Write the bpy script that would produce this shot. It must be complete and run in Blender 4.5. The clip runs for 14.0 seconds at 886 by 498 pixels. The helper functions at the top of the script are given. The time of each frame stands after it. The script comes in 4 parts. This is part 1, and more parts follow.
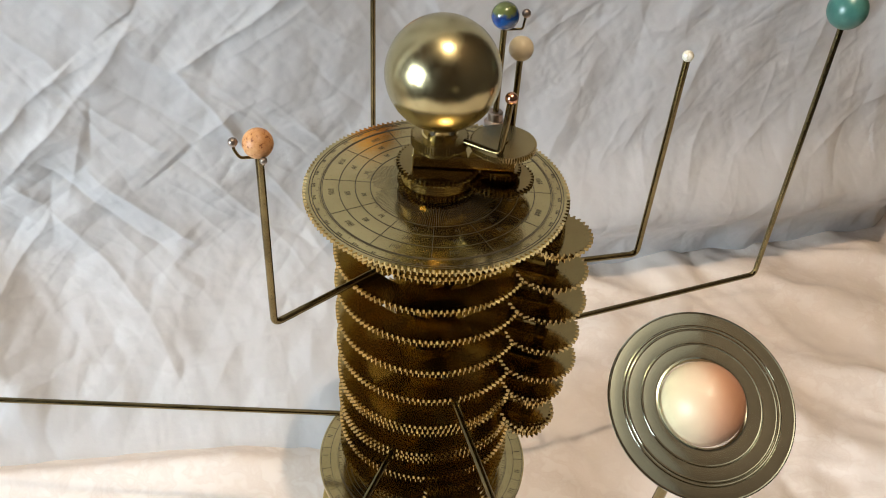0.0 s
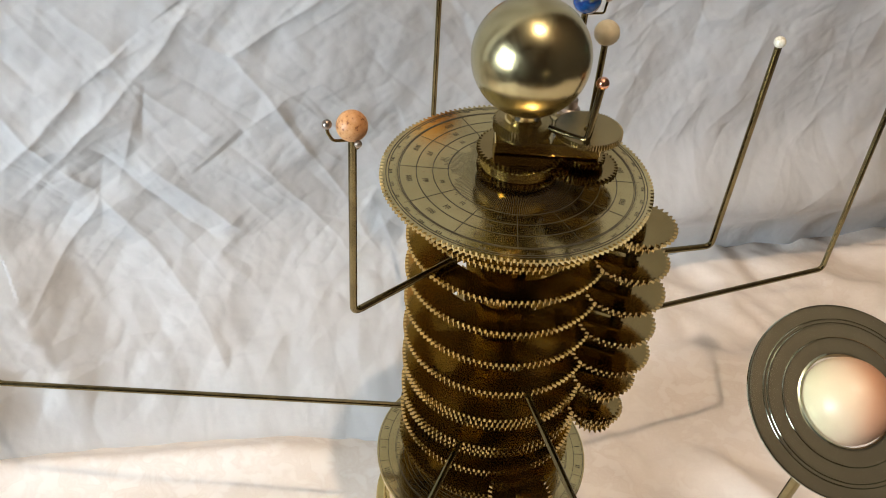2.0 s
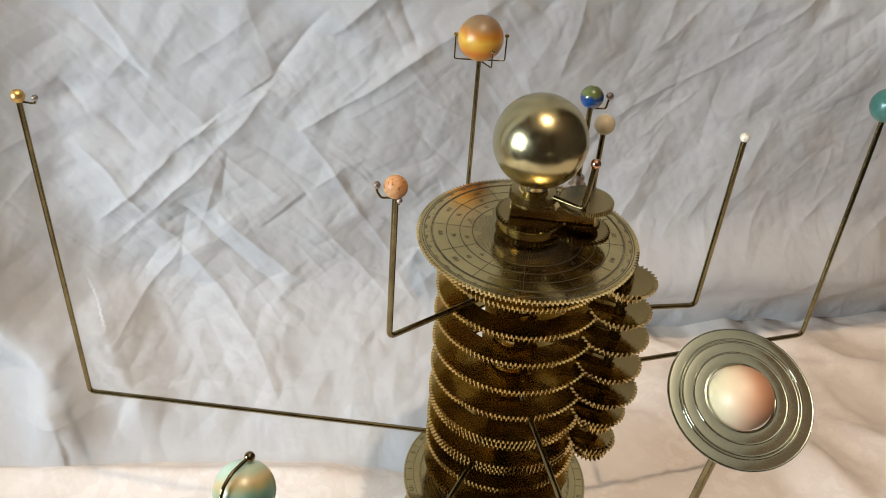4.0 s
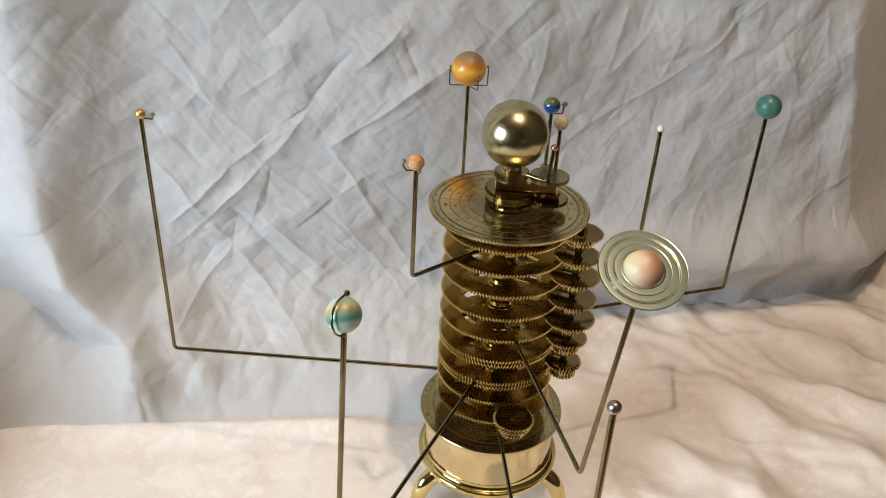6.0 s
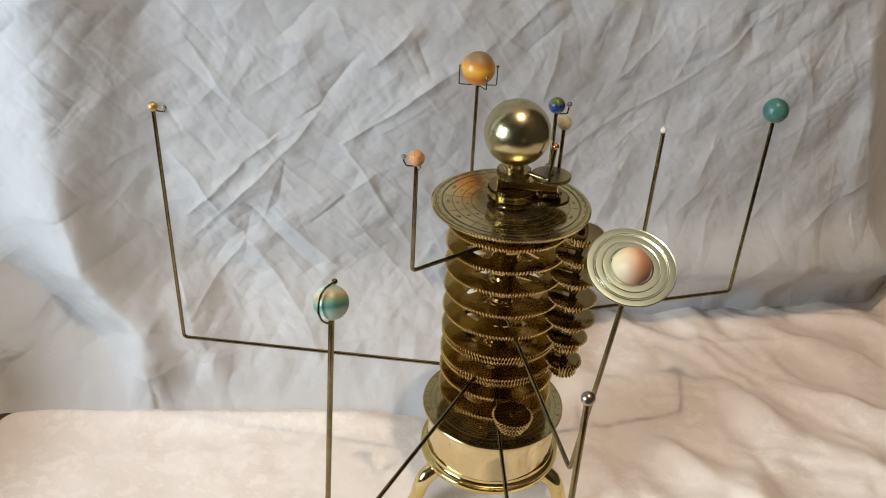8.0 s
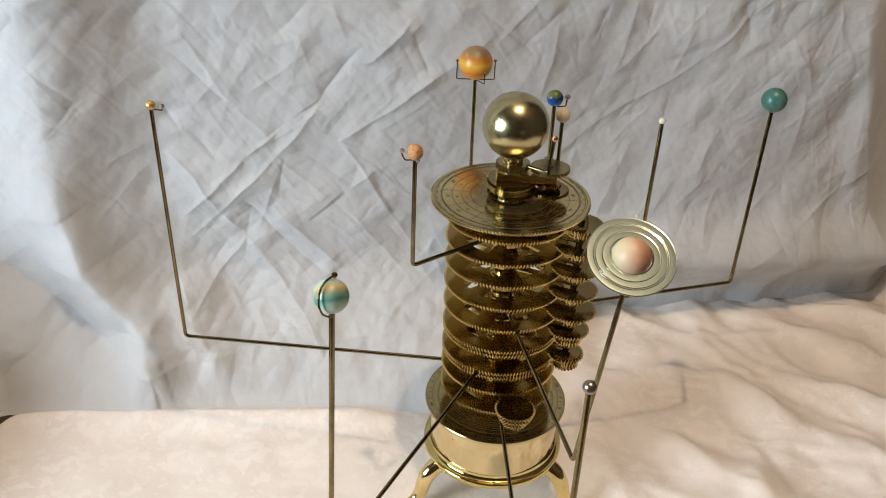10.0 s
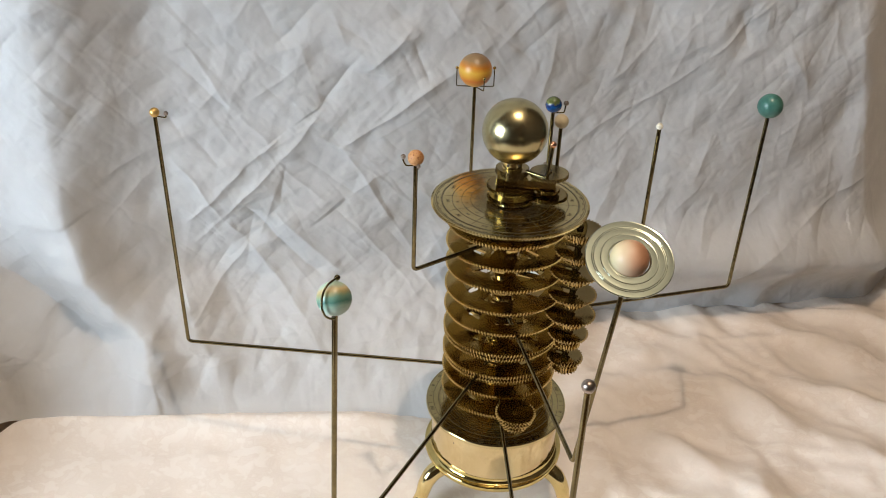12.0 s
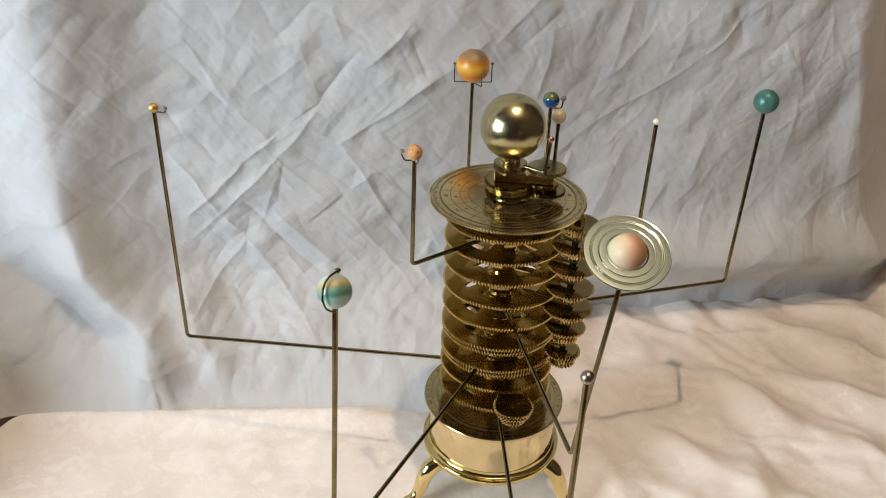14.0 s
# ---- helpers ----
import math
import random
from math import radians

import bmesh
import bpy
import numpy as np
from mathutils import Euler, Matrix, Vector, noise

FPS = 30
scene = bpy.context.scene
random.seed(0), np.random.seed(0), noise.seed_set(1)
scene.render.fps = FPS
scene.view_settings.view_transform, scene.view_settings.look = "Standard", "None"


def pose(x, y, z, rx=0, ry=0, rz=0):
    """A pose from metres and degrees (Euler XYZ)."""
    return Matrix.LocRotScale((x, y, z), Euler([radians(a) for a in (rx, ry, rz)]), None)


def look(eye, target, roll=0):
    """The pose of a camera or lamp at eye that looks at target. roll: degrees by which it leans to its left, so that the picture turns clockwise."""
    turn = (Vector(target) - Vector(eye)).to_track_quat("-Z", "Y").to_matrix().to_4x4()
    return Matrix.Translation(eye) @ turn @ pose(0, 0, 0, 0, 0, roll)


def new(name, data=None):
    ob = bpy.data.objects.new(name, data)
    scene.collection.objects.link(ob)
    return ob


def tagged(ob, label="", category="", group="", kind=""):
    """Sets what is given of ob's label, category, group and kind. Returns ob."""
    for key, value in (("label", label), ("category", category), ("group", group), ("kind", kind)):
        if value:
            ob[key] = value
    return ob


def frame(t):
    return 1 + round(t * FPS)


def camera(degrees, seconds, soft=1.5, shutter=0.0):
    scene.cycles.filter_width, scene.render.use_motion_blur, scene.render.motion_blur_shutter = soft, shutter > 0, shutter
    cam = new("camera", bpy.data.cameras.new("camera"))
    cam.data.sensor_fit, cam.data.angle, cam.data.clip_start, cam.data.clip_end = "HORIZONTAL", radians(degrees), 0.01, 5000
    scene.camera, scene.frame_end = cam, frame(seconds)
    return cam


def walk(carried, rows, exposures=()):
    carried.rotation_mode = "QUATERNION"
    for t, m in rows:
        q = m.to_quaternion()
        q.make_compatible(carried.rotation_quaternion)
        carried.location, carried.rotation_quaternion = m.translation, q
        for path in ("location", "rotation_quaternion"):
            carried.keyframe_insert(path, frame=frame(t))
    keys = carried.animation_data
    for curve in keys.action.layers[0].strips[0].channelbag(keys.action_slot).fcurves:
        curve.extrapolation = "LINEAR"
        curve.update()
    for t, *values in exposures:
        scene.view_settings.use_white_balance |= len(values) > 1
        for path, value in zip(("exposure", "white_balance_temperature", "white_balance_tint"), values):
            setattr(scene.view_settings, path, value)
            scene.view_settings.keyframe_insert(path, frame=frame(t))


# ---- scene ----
cam = camera(55.45, 14.0, soft=1.0)
# seconds, eye x y z, turn about x y z in degrees; the table top is z = 0
ROWS = [
    (0, 0.0038, -0.3241, 0.5214, 51.02, -2.86, 2.16),
    (0.5, 0.0024, -0.3283, 0.5216, 51.21, -2.83, 2.16),
    (1, 0.0027, -0.3229, 0.5195, 51.04, -2.78, 2.11),
    (1.5, -0.0123, -0.3170, 0.5131, 50.63, -3.10, 2.42),
    (2, -0.0271, -0.3192, 0.5124, 50.48, -2.97, 3.14),
    (2.5, -0.0319, -0.3254, 0.5182, 50.85, -3.52, 3.56),
    (5, -0.0007, -0.4856, 0.5757, 58.26, -3.26, 8.98),
    (5.5, -0.0038, -0.5393, 0.5846, 58.85, -2.67, 7.13),
    (6, -0.0054, -0.5790, 0.5948, 59.40, -2.34, 5.70),
    (6.5, 0.0005, -0.5718, 0.5962, 59.71, -2.87, 6.00),
    (7, -0.0013, -0.5665, 0.5889, 59.51, -3.59, 7.09),
    (7.5, 0.0129, -0.5818, 0.5940, 59.50, -2.98, 7.92),
    (8, 0.0182, -0.5867, 0.5948, 59.56, -2.42, 8.19),
    (10.5, 0.0193, -0.5888, 0.5907, 59.54, -1.54, 7.76),
    (11, 0.0179, -0.5896, 0.5922, 59.55, -1.47, 7.78),
    (11.5, 0.0203, -0.5914, 0.5921, 59.83, -1.47, 7.75),
    (12, 0.0198, -0.5958, 0.5925, 60.10, -1.51, 7.73),
    (12.5, 0.0147, -0.5949, 0.5938, 59.93, -1.56, 7.72),
    (13, 0.0167, -0.5977, 0.5934, 60.05, -1.52, 7.71),
    (13.5, 0.0188, -0.5981, 0.5947, 59.97, -1.53, 7.55),
    (14, 0.0183, -0.6002, 0.5921, 59.95, -1.61, 7.45),
]
EXPOSURES = [(0.0, 0.20), (2.7, 0.17), (5.0, 0.06), (8.0, -0.05), (10.5, 0.00), (14.0, 0.00)]
walk(cam, [(t, pose(x, y, z, rx, ry, rz)) for t, x, y, z, rx, ry, rz in ROWS], EXPOSURES)

# ---------------------------------------------------------------- world and light
world = bpy.data.worlds.new("sky")
scene.world = world
world.use_nodes = True
wn = world.node_tree
sky = wn.nodes.new("ShaderNodeTexSky")
sky.sky_type = "NISHITA"
sky.sun_disc = False
sky.sun_elevation, sky.sun_rotation = radians(35), radians(120)
wn.nodes["Background"].inputs["Strength"].default_value = 0.12
wn.links.new(sky.outputs["Color"], wn.nodes["Background"].inputs["Color"])

WINDOW_POWER, LAMP_POWER = 31.5, 71.0

window_light = bpy.data.lights.new("window_daylight", "AREA")
window_light.shape, window_light.size, window_light.size_y = "RECTANGLE", 0.68, 0.70
window_light.energy, window_light.color = WINDOW_POWER, (0.75, 0.88, 1.0)
new("window_daylight", window_light).matrix_world = look((-1.27, -1.00, 0.63), (0.0, -0.2, 0.30))

lamp_light = bpy.data.lights.new("ceiling_bulb_light", "POINT")
lamp_light.energy, lamp_light.color, lamp_light.shadow_soft_size = LAMP_POWER, (1.0, 0.76, 0.55), 0.022
new("ceiling_bulb_light", lamp_light).location = (0.250, -0.495, 2.42)


# ---------------------------------------------------------------- materials
def material(name):
    m = bpy.data.materials.new(name)
    m.use_nodes = True
    return m, m.node_tree.nodes, m.node_tree.links, m.node_tree.nodes["Principled BSDF"]


def noise_node(nodes, links, scale, detail=4.0, rough=0.55, stretch=None):
    coord = nodes.new("ShaderNodeTexCoord")
    tex = nodes.new("ShaderNodeTexNoise")
    tex.inputs["Scale"].default_value, tex.inputs["Detail"].default_value, tex.inputs["Roughness"].default_value = scale, detail, rough
    if stretch:
        mapping = nodes.new("ShaderNodeMapping")
        mapping.inputs["Scale"].default_value = stretch
        links.new(coord.outputs["Object"], mapping.inputs["Vector"])
        links.new(mapping.outputs["Vector"], tex.inputs["Vector"])
    else:
        links.new(coord.outputs["Object"], tex.inputs["Vector"])
    return tex


def ramp_node(nodes, links, source, stops):
    ramp = nodes.new("ShaderNodeValToRGB")
    while len(ramp.color_ramp.elements) < len(stops):
        ramp.color_ramp.elements.new(0.5)
    for e, (at, colour) in zip(ramp.color_ramp.elements, stops):
        e.position, e.color = at, (*colour, 1.0)
    links.new(source, ramp.inputs["Fac"])
    return ramp


def bump_node(nodes, links, source, shader, strength, distance):
    bump = nodes.new("ShaderNodeBump")
    bump.inputs["Strength"].default_value, bump.inputs["Distance"].default_value = strength, distance
    links.new(source, bump.inputs["Height"])
    links.new(bump.outputs["Normal"], shader.inputs["Normal"])
    return bump


def metal(name, dark, light, rough, rough_spread=0.1, scale=60.0, scratch=0.03, ripple=0.0):
    """Polished or satin metal with tarnish clouds, fine scratches and uneven gloss."""
    m, nodes, links, shader = material(name)
    clouds = noise_node(nodes, links, scale, 5.0, 0.6)
    ramp = ramp_node(nodes, links, clouds.outputs["Fac"], [(0.32, dark), (0.62, light)])
    links.new(ramp.outputs["Color"], shader.inputs["Base Color"])
    shader.inputs["Metallic"].default_value = 1.0
    gloss = noise_node(nodes, links, scale * 4.1, 4.0, 0.65)
    span = nodes.new("ShaderNodeMapRange")
    span.inputs["From Min"].default_value, span.inputs["From Max"].default_value = 0.3, 0.7
    span.inputs["To Min"].default_value, span.inputs["To Max"].default_value = rough, rough + rough_spread
    links.new(gloss.outputs["Fac"], span.inputs["Value"])
    links.new(span.outputs["Result"], shader.inputs["Roughness"])
    if scratch:
        fine = noise_node(nodes, links, 900.0, 3.0, 0.6, (1.0, 0.15, 1.0))
        bump_node(nodes, links, fine.outputs["Fac"], shader, scratch, 0.0005)
    if ripple:
        waves = noise_node(nodes, links, 75.0, 2.0, 0.5, (1.0, 1.0, 0.5))
        bump_node(nodes, links, waves.outputs["Fac"], shader, 0.5, ripple)
    return m


def paint(name, stops, scale, rough=0.3, detail=5.0, stretch=None, bump=0.05, coat=0.0):
    """Hand-painted ball: clouded colours under a little varnish."""
    m, nodes, links, shader = material(name)
    clouds = noise_node(nodes, links, scale, detail, 0.6, stretch)
    ramp = ramp_node(nodes, links, clouds.outputs["Fac"], stops)
    links.new(ramp.outputs["Color"], shader.inputs["Base Color"])
    shader.inputs["Roughness"].default_value = rough
    shader.inputs["Coat Weight"].default_value = coat
    fine = noise_node(nodes, links, scale * 9.0, 3.0)
    bump_node(nodes, links, fine.outputs["Fac"], shader, bump, 0.0004)
    return m


def banded(name, stops, radius, rough=0.35, wobble=0.25, scale=60.0, tilt=(0.0, 0.0), coat=0.0):
    """Painted ball whose colours lie in uneven bands from the bottom to the top."""
    m, nodes, links, shader = material(name)
    coord = nodes.new("ShaderNodeTexCoord")
    mapping = nodes.new("ShaderNodeMapping")
    mapping.inputs["Rotation"].default_value = (radians(tilt[0]), radians(tilt[1]), 0)
    split = nodes.new("ShaderNodeSeparateXYZ")
    links.new(coord.outputs["Object"], mapping.inputs["Vector"])
    links.new(mapping.outputs["Vector"], split.inputs["Vector"])
    height = nodes.new("ShaderNodeMapRange")
    height.inputs["From Min"].default_value, height.inputs["From Max"].default_value = -radius, radius
    links.new(split.outputs["Z"], height.inputs["Value"])
    clouds = noise_node(nodes, links, scale, 4.0, 0.6)
    shift = nodes.new("ShaderNodeMath")
    shift.operation = "MULTIPLY_ADD"
    shift.inputs[1].default_value, shift.inputs[2].default_value = wobble, -wobble / 2
    links.new(clouds.outputs["Fac"], shift.inputs[0])
    total = nodes.new("ShaderNodeMath")
    total.operation = "ADD"
    links.new(height.outputs["Result"], total.inputs[0])
    links.new(shift.outputs["Value"], total.inputs[1])
    ramp = ramp_node(nodes, links, total.outputs["Value"], stops)
    links.new(ramp.outputs["Color"], shader.inputs["Base Color"])
    shader.inputs["Roughness"].default_value, shader.inputs["Coat Weight"].default_value = rough, coat
    fine = noise_node(nodes, links, 500.0, 3.0)
    bump_node(nodes, links, fine.outputs["Fac"], shader, 0.05, 0.0004)
    return m


def cloth(name, light, dark, pattern=0.0):
    """Woven cotton: thread-fine relief, faint clouding; pattern: a damask figure with its own sheen."""
    m, nodes, links, shader = material(name)
    shader.inputs["Roughness"].default_value = 0.85
    shader.inputs["Sheen Weight"].default_value = 0.25
    clouds = noise_node(nodes, links, 9.0, 6.0, 0.6)
    ramp = ramp_node(nodes, links, clouds.outputs["Fac"], [(0.3, dark), (0.65, light)])
    colour = ramp.outputs["Color"]
    if pattern:
        figure = noise_node(nodes, links, 75.0, 2.6, 0.5, (0.9, 1.1, 1.0))
        figure.inputs["Distortion"].default_value = 0.35
        edge = ramp_node(nodes, links, figure.outputs["Fac"], [(0.42, (0, 0, 0)), (0.50, (1, 1, 1)), (0.55, (0.55, 0.55, 0.55)), (0.60, (1, 1, 1)), (0.67, (0.3, 0.3, 0.3))])
        mix = nodes.new("ShaderNodeMix")
        mix.data_type, mix.blend_type = "RGBA", "MULTIPLY"
        mix.inputs["B"].default_value = (0.80, 0.73, 0.67, 1)
        scale = nodes.new("ShaderNodeMath")
        scale.operation = "MULTIPLY"
        scale.inputs[1].default_value = pattern
        # sheen that shifts with the light is put into colour: figure fades in patches
        patches = noise_node(nodes, links, 11.0, 2.0, 0.5)
        fade = nodes.new("ShaderNodeMapRange")
        fade.inputs["From Min"].default_value, fade.inputs["From Max"].default_value = 0.36, 0.60
        fade.inputs["To Min"].default_value = 0.25
        links.new(patches.outputs["Fac"], fade.inputs["Value"])
        sheen_mask = nodes.new("ShaderNodeMath")
        sheen_mask.operation = "MULTIPLY"
        links.new(edge.outputs["Color"], sheen_mask.inputs[0])
        links.new(fade.outputs["Result"], sheen_mask.inputs[1])
        links.new(sheen_mask.outputs["Value"], scale.inputs[0])
        links.new(scale.outputs["Value"], mix.inputs["Factor"])
        links.new(colour, mix.inputs["A"])
        colour = mix.outputs["Result"]
        sheen = nodes.new("ShaderNodeMapRange")
        sheen.inputs["To Min"].default_value, sheen.inputs["To Max"].default_value = 0.9, 0.55
        links.new(edge.outputs["Color"], sheen.inputs["Value"])
        links.new(sheen.outputs["Result"], shader.inputs["Roughness"])
    links.new(colour, shader.inputs["Base Color"])
    crumple = noise_node(nodes, links, 38.0, 5.0, 0.5)
    bump = bump_node(nodes, links, crumple.outputs["Fac"], shader, 0.22, 0.004)
    weave = noise_node(nodes, links, 1400.0, 2.0)
    second = nodes.new("ShaderNodeBump")
    second.inputs["Strength"].default_value, second.inputs["Distance"].default_value = 0.15, 0.0003
    links.new(weave.outputs["Fac"], second.inputs["Height"])
    links.new(bump.outputs["Normal"], second.inputs["Normal"])
    links.new(second.outputs["Normal"], shader.inputs["Normal"])
    return m


def plain(name, dark, light, scale, rough=0.8, bump=0.1):
    m, nodes, links, shader = material(name)
    clouds = noise_node(nodes, links, scale, 6.0, 0.6)
    ramp = ramp_node(nodes, links, clouds.outputs["Fac"], [(0.3, dark), (0.7, light)])
    links.new(ramp.outputs["Color"], shader.inputs["Base Color"])
    shader.inputs["Roughness"].default_value = rough
    bump_node(nodes, links, clouds.outputs["Fac"], shader, bump, 0.002)
    return m


SUN_BRASS = metal("polished_pale_brass", (0.44, 0.38, 0.205), (0.56, 0.49, 0.275), 0.17, 0.10, 45.0, 0.06)
DIAL_BRASS = metal("engraved_dial_brass", (0.47, 0.38, 0.175), (0.64, 0.53, 0.27), 0.12, 0.10, 22.0, 0.03)
GEAR_BRASS = metal("cut_gear_brass", (0.41, 0.30, 0.110), (0.49, 0.36, 0.140), 0.15, 0.03, 30.0, 0.0)
WHEEL_BRASS = metal("stamped_wheel_brass", (0.29, 0.21, 0.085), (0.35, 0.26, 0.11), 0.11, 0.04, 30.0, 0.0)
DRUM_BRASS = metal("pale_drum_brass", (0.68, 0.54, 0.29), (0.77, 0.63, 0.37), 0.07, 0.05, 30.0, 0.0, 0.0016)
GOLD_BRASS = metal("yellow_lacquered_brass", (0.60, 0.46, 0.16), (0.72, 0.58, 0.25), 0.07, 0.06, 40.0, 0.01)
TRAIN_BRASS = metal("satin_brass", (0.37, 0.29, 0.135), (0.41, 0.325, 0.155), 0.22, 0.03, 60.0, 0.0)
BRIGHT_BRASS = metal("bright_brass", (0.66, 0.52, 0.22), (0.78, 0.63, 0.31), 0.09, 0.08, 40.0, 0.02)
ROD_BRASS = metal("drawn_brass_rod", (0.150, 0.118, 0.055), (0.255, 0.202, 0.098), 0.12, 0.10, 70.0, 0.02)
RING_NICKEL = metal("pale_nickel_brass", (0.41, 0.45, 0.375), (0.46, 0.50, 0.42), 0.065, 0.03, 40.0, 0.0)
SILVER = metal("silver_bead", (0.27, 0.215, 0.18), (0.42, 0.35, 0.30), 0.26, 0.12, 120.0, 0.02)
COPPER = metal("copper_bead", (0.62, 0.30, 0.18), (0.78, 0.44, 0.30), 0.16, 0.12, 200.0, 0.03)
ENGRAVING = plain("blackened_engraving", (0.035, 0.028, 0.015), (0.08, 0.06, 0.03), 200.0, 0.55)
SHEET = cloth("creased_cotton_sheet", (0.525, 0.525, 0.52), (0.48, 0.48, 0.475))
DAMASK = cloth("damask_tablecloth", (0.835, 0.765, 0.69), (0.80, 0.73, 0.66), 0.46)
WALL_PAINT = plain("wall_paint", (0.045, 0.034, 0.024), (0.070, 0.053, 0.038), 3.0, 0.85)
CEILING_PAINT = plain("ceiling_paint", (0.44, 0.46, 0.44), (0.50, 0.52, 0.50), 3.0, 0.9)
WOOD = plain("brown_wood", (0.16, 0.09, 0.045), (0.28, 0.17, 0.09), 7.0, 0.5, 0.15)
WHITE_PAINT = plain("white_gloss_paint", (0.74, 0.74, 0.72), (0.80, 0.80, 0.78), 20.0, 0.35)
VENUS_PAINT = paint("cream_pearl_paint", [(0.3, (0.50, 0.42, 0.26)), (0.7, (0.70, 0.62, 0.44))], 90.0, 0.35)
EARTH_PAINT = banded("blue_green_globe_paint", [(0.10, (0.004, 0.05, 0.20)), (0.45, (0.006, 0.08, 0.30)), (0.56, (0.004, 0.035, 0.18)), (0.70, (0.10, 0.13, 0.035)), (0.90, (0.09, 0.11, 0.03))], 0.0068, 0.15, 0.9, 110.0, (10, 20), 0.6)
MARS_PAINT = paint("speckled_orange_paint", [(0.34, (0.22, 0.07, 0.02)), (0.41, (0.52, 0.24, 0.085)), (0.7, (0.62, 0.33, 0.14))], 620.0, 0.45, 2.0)
CERES_PAINT = paint("speckled_white_paint", [(0.34, (0.5, 0.42, 0.25)), (0.5, (0.80, 0.76, 0.64))], 400.0, 0.45)
JUPITER_PAINT = banded("banded_orange_paint", [(0.08, (0.56, 0.27, 0.03)), (0.26, (0.55, 0.15, 0.01)), (0.40, (0.60, 0.28, 0.025)), (0.56, (0.64, 0.37, 0.05)), (0.70, (0.50, 0.18, 0.015)), (0.84, (0.24, 0.15, 0.07))], 0.0151, 0.35, 0.22)
SATURN_PAINT = banded("cream_to_salmon_paint", [(0.05, (0.66, 0.56, 0.33)), (0.35, (0.68, 0.50, 0.32)), (0.60, (0.64, 0.36, 0.22)), (0.95, (0.52, 0.26, 0.15))], 0.0112, 0.38, 0.25, 60.0, (0, -90))
URANUS_PAINT = banded("marbled_sea_green_paint", [(0.10, (0.50, 0.64, 0.52)), (0.24, (0.36, 0.54, 0.44)), (0.36, (0.08, 0.23, 0.19)), (0.48, (0.17, 0.33, 0.25)), (0.62, (0.42, 0.36, 0.17)), (0.70, (0.58, 0.46, 0.24)), (0.82, (0.44, 0.56, 0.42)), (0.95, (0.50, 0.66, 0.52))], 0.0092, 0.3, 0.30, 70.0, (38, 18), 0.2)
NEPTUNE_PAINT = paint("turquoise_paint", [(0.3, (0.030, 0.125, 0.100)), (0.7, (0.075, 0.205, 0.165))], 90.0, 0.32, coat=0.15)
PLUTO_PAINT = metal("gold_bead", (0.60, 0.36, 0.10), (0.76, 0.50, 0.18), 0.34, 0.1, 150.0)


# ---------------------------------------------------------------- mesh helpers
def part(name, bm, mat, parent=None, label="", smooth=None):
    mesh = bpy.data.meshes.new(name)
    bmesh.ops.recalc_face_normals(bm, faces=bm.faces)
    bm.to_mesh(mesh)
    bm.free()
    mesh.materials.append(mat)
    if smooth is not None:
        mesh.polygons.foreach_set("use_smooth", [True] * len(mesh.polygons))
        if smooth < 180:
            mesh.set_sharp_from_angle(angle=radians(smooth))
    ob = new(name, mesh)
    if parent:
        ob.parent = parent
    if label:
        ob["label"] = label
    return ob


def box(bm, x0, x1, y0, y1, z0, z1, bevel=0.0, m=None):
    made = bmesh.ops.create_cube(bm, size=1.0, matrix=Matrix.Translation(((x0 + x1) / 2, (y0 + y1) / 2, (z0 + z1) / 2)) @ Matrix.Diagonal((x1 - x0, y1 - y0, z1 - z0, 1)))
    verts = made["verts"]
    if bevel:
        edges = list({e for v in verts for e in v.link_edges})
        out = bmesh.ops.bevel(bm, geom=edges, offset=bevel, segments=2, affect="EDGES", profile=0.5)
        verts = list({v for f in out["faces"] for v in f.verts} | {v for v in verts if v.is_valid})
        verts = list({v for v0 in verts for f in v0.link_faces for v in f.verts})
    if m is not None:
        bmesh.ops.transform(bm, matrix=m, verts=verts)
    return verts


def lathe(bm, profile, steps=64, cx=0.0, cy=0.0):
    """Turn a profile of (radius, z) about the upright through (cx, cy)."""
    rings = []
    for r, z in profile:
        if r < 1e-6:
            rings.append([bm.verts.new((cx, cy, z))])
        else:
            rings.append([bm.verts.new((cx + r * math.cos(2 * math.pi * i / steps), cy + r * math.sin(2 * math.pi * i / steps), z)) for i in range(steps)])
    for a, b in zip(rings, rings[1:]):
        for i in range(steps):
            j = (i + 1) % steps
            if len(a) == 1 and len(b) > 1:
                bm.faces.new((a[0], b[i], b[j]))
            elif len(b) == 1 and len(a) > 1:
                bm.faces.new((a[i], a[j], b[0]))
            elif len(a) > 1:
                bm.faces.new((a[i], a[j], b[j], b[i]))


def rounded(points, radius, steps=6):
    """A way through the points with its corners rounded."""
    pts = [Vector(p) for p in points]
    out = [pts[0]]
    for a, b, c in zip(pts, pts[1:], pts[2:]):
        r = min(radius, (a - b).length * 0.45, (c - b).length * 0.45)
        p, q = b + (a - b).normalized() * r, b + (c - b).normalized() * r
        for k in range(steps + 1):
            u = k / steps
            out.append(p * (1 - u) ** 2 + b * (2 * u * (1 - u)) + q * u ** 2)
    out.append(pts[-1])
    return out


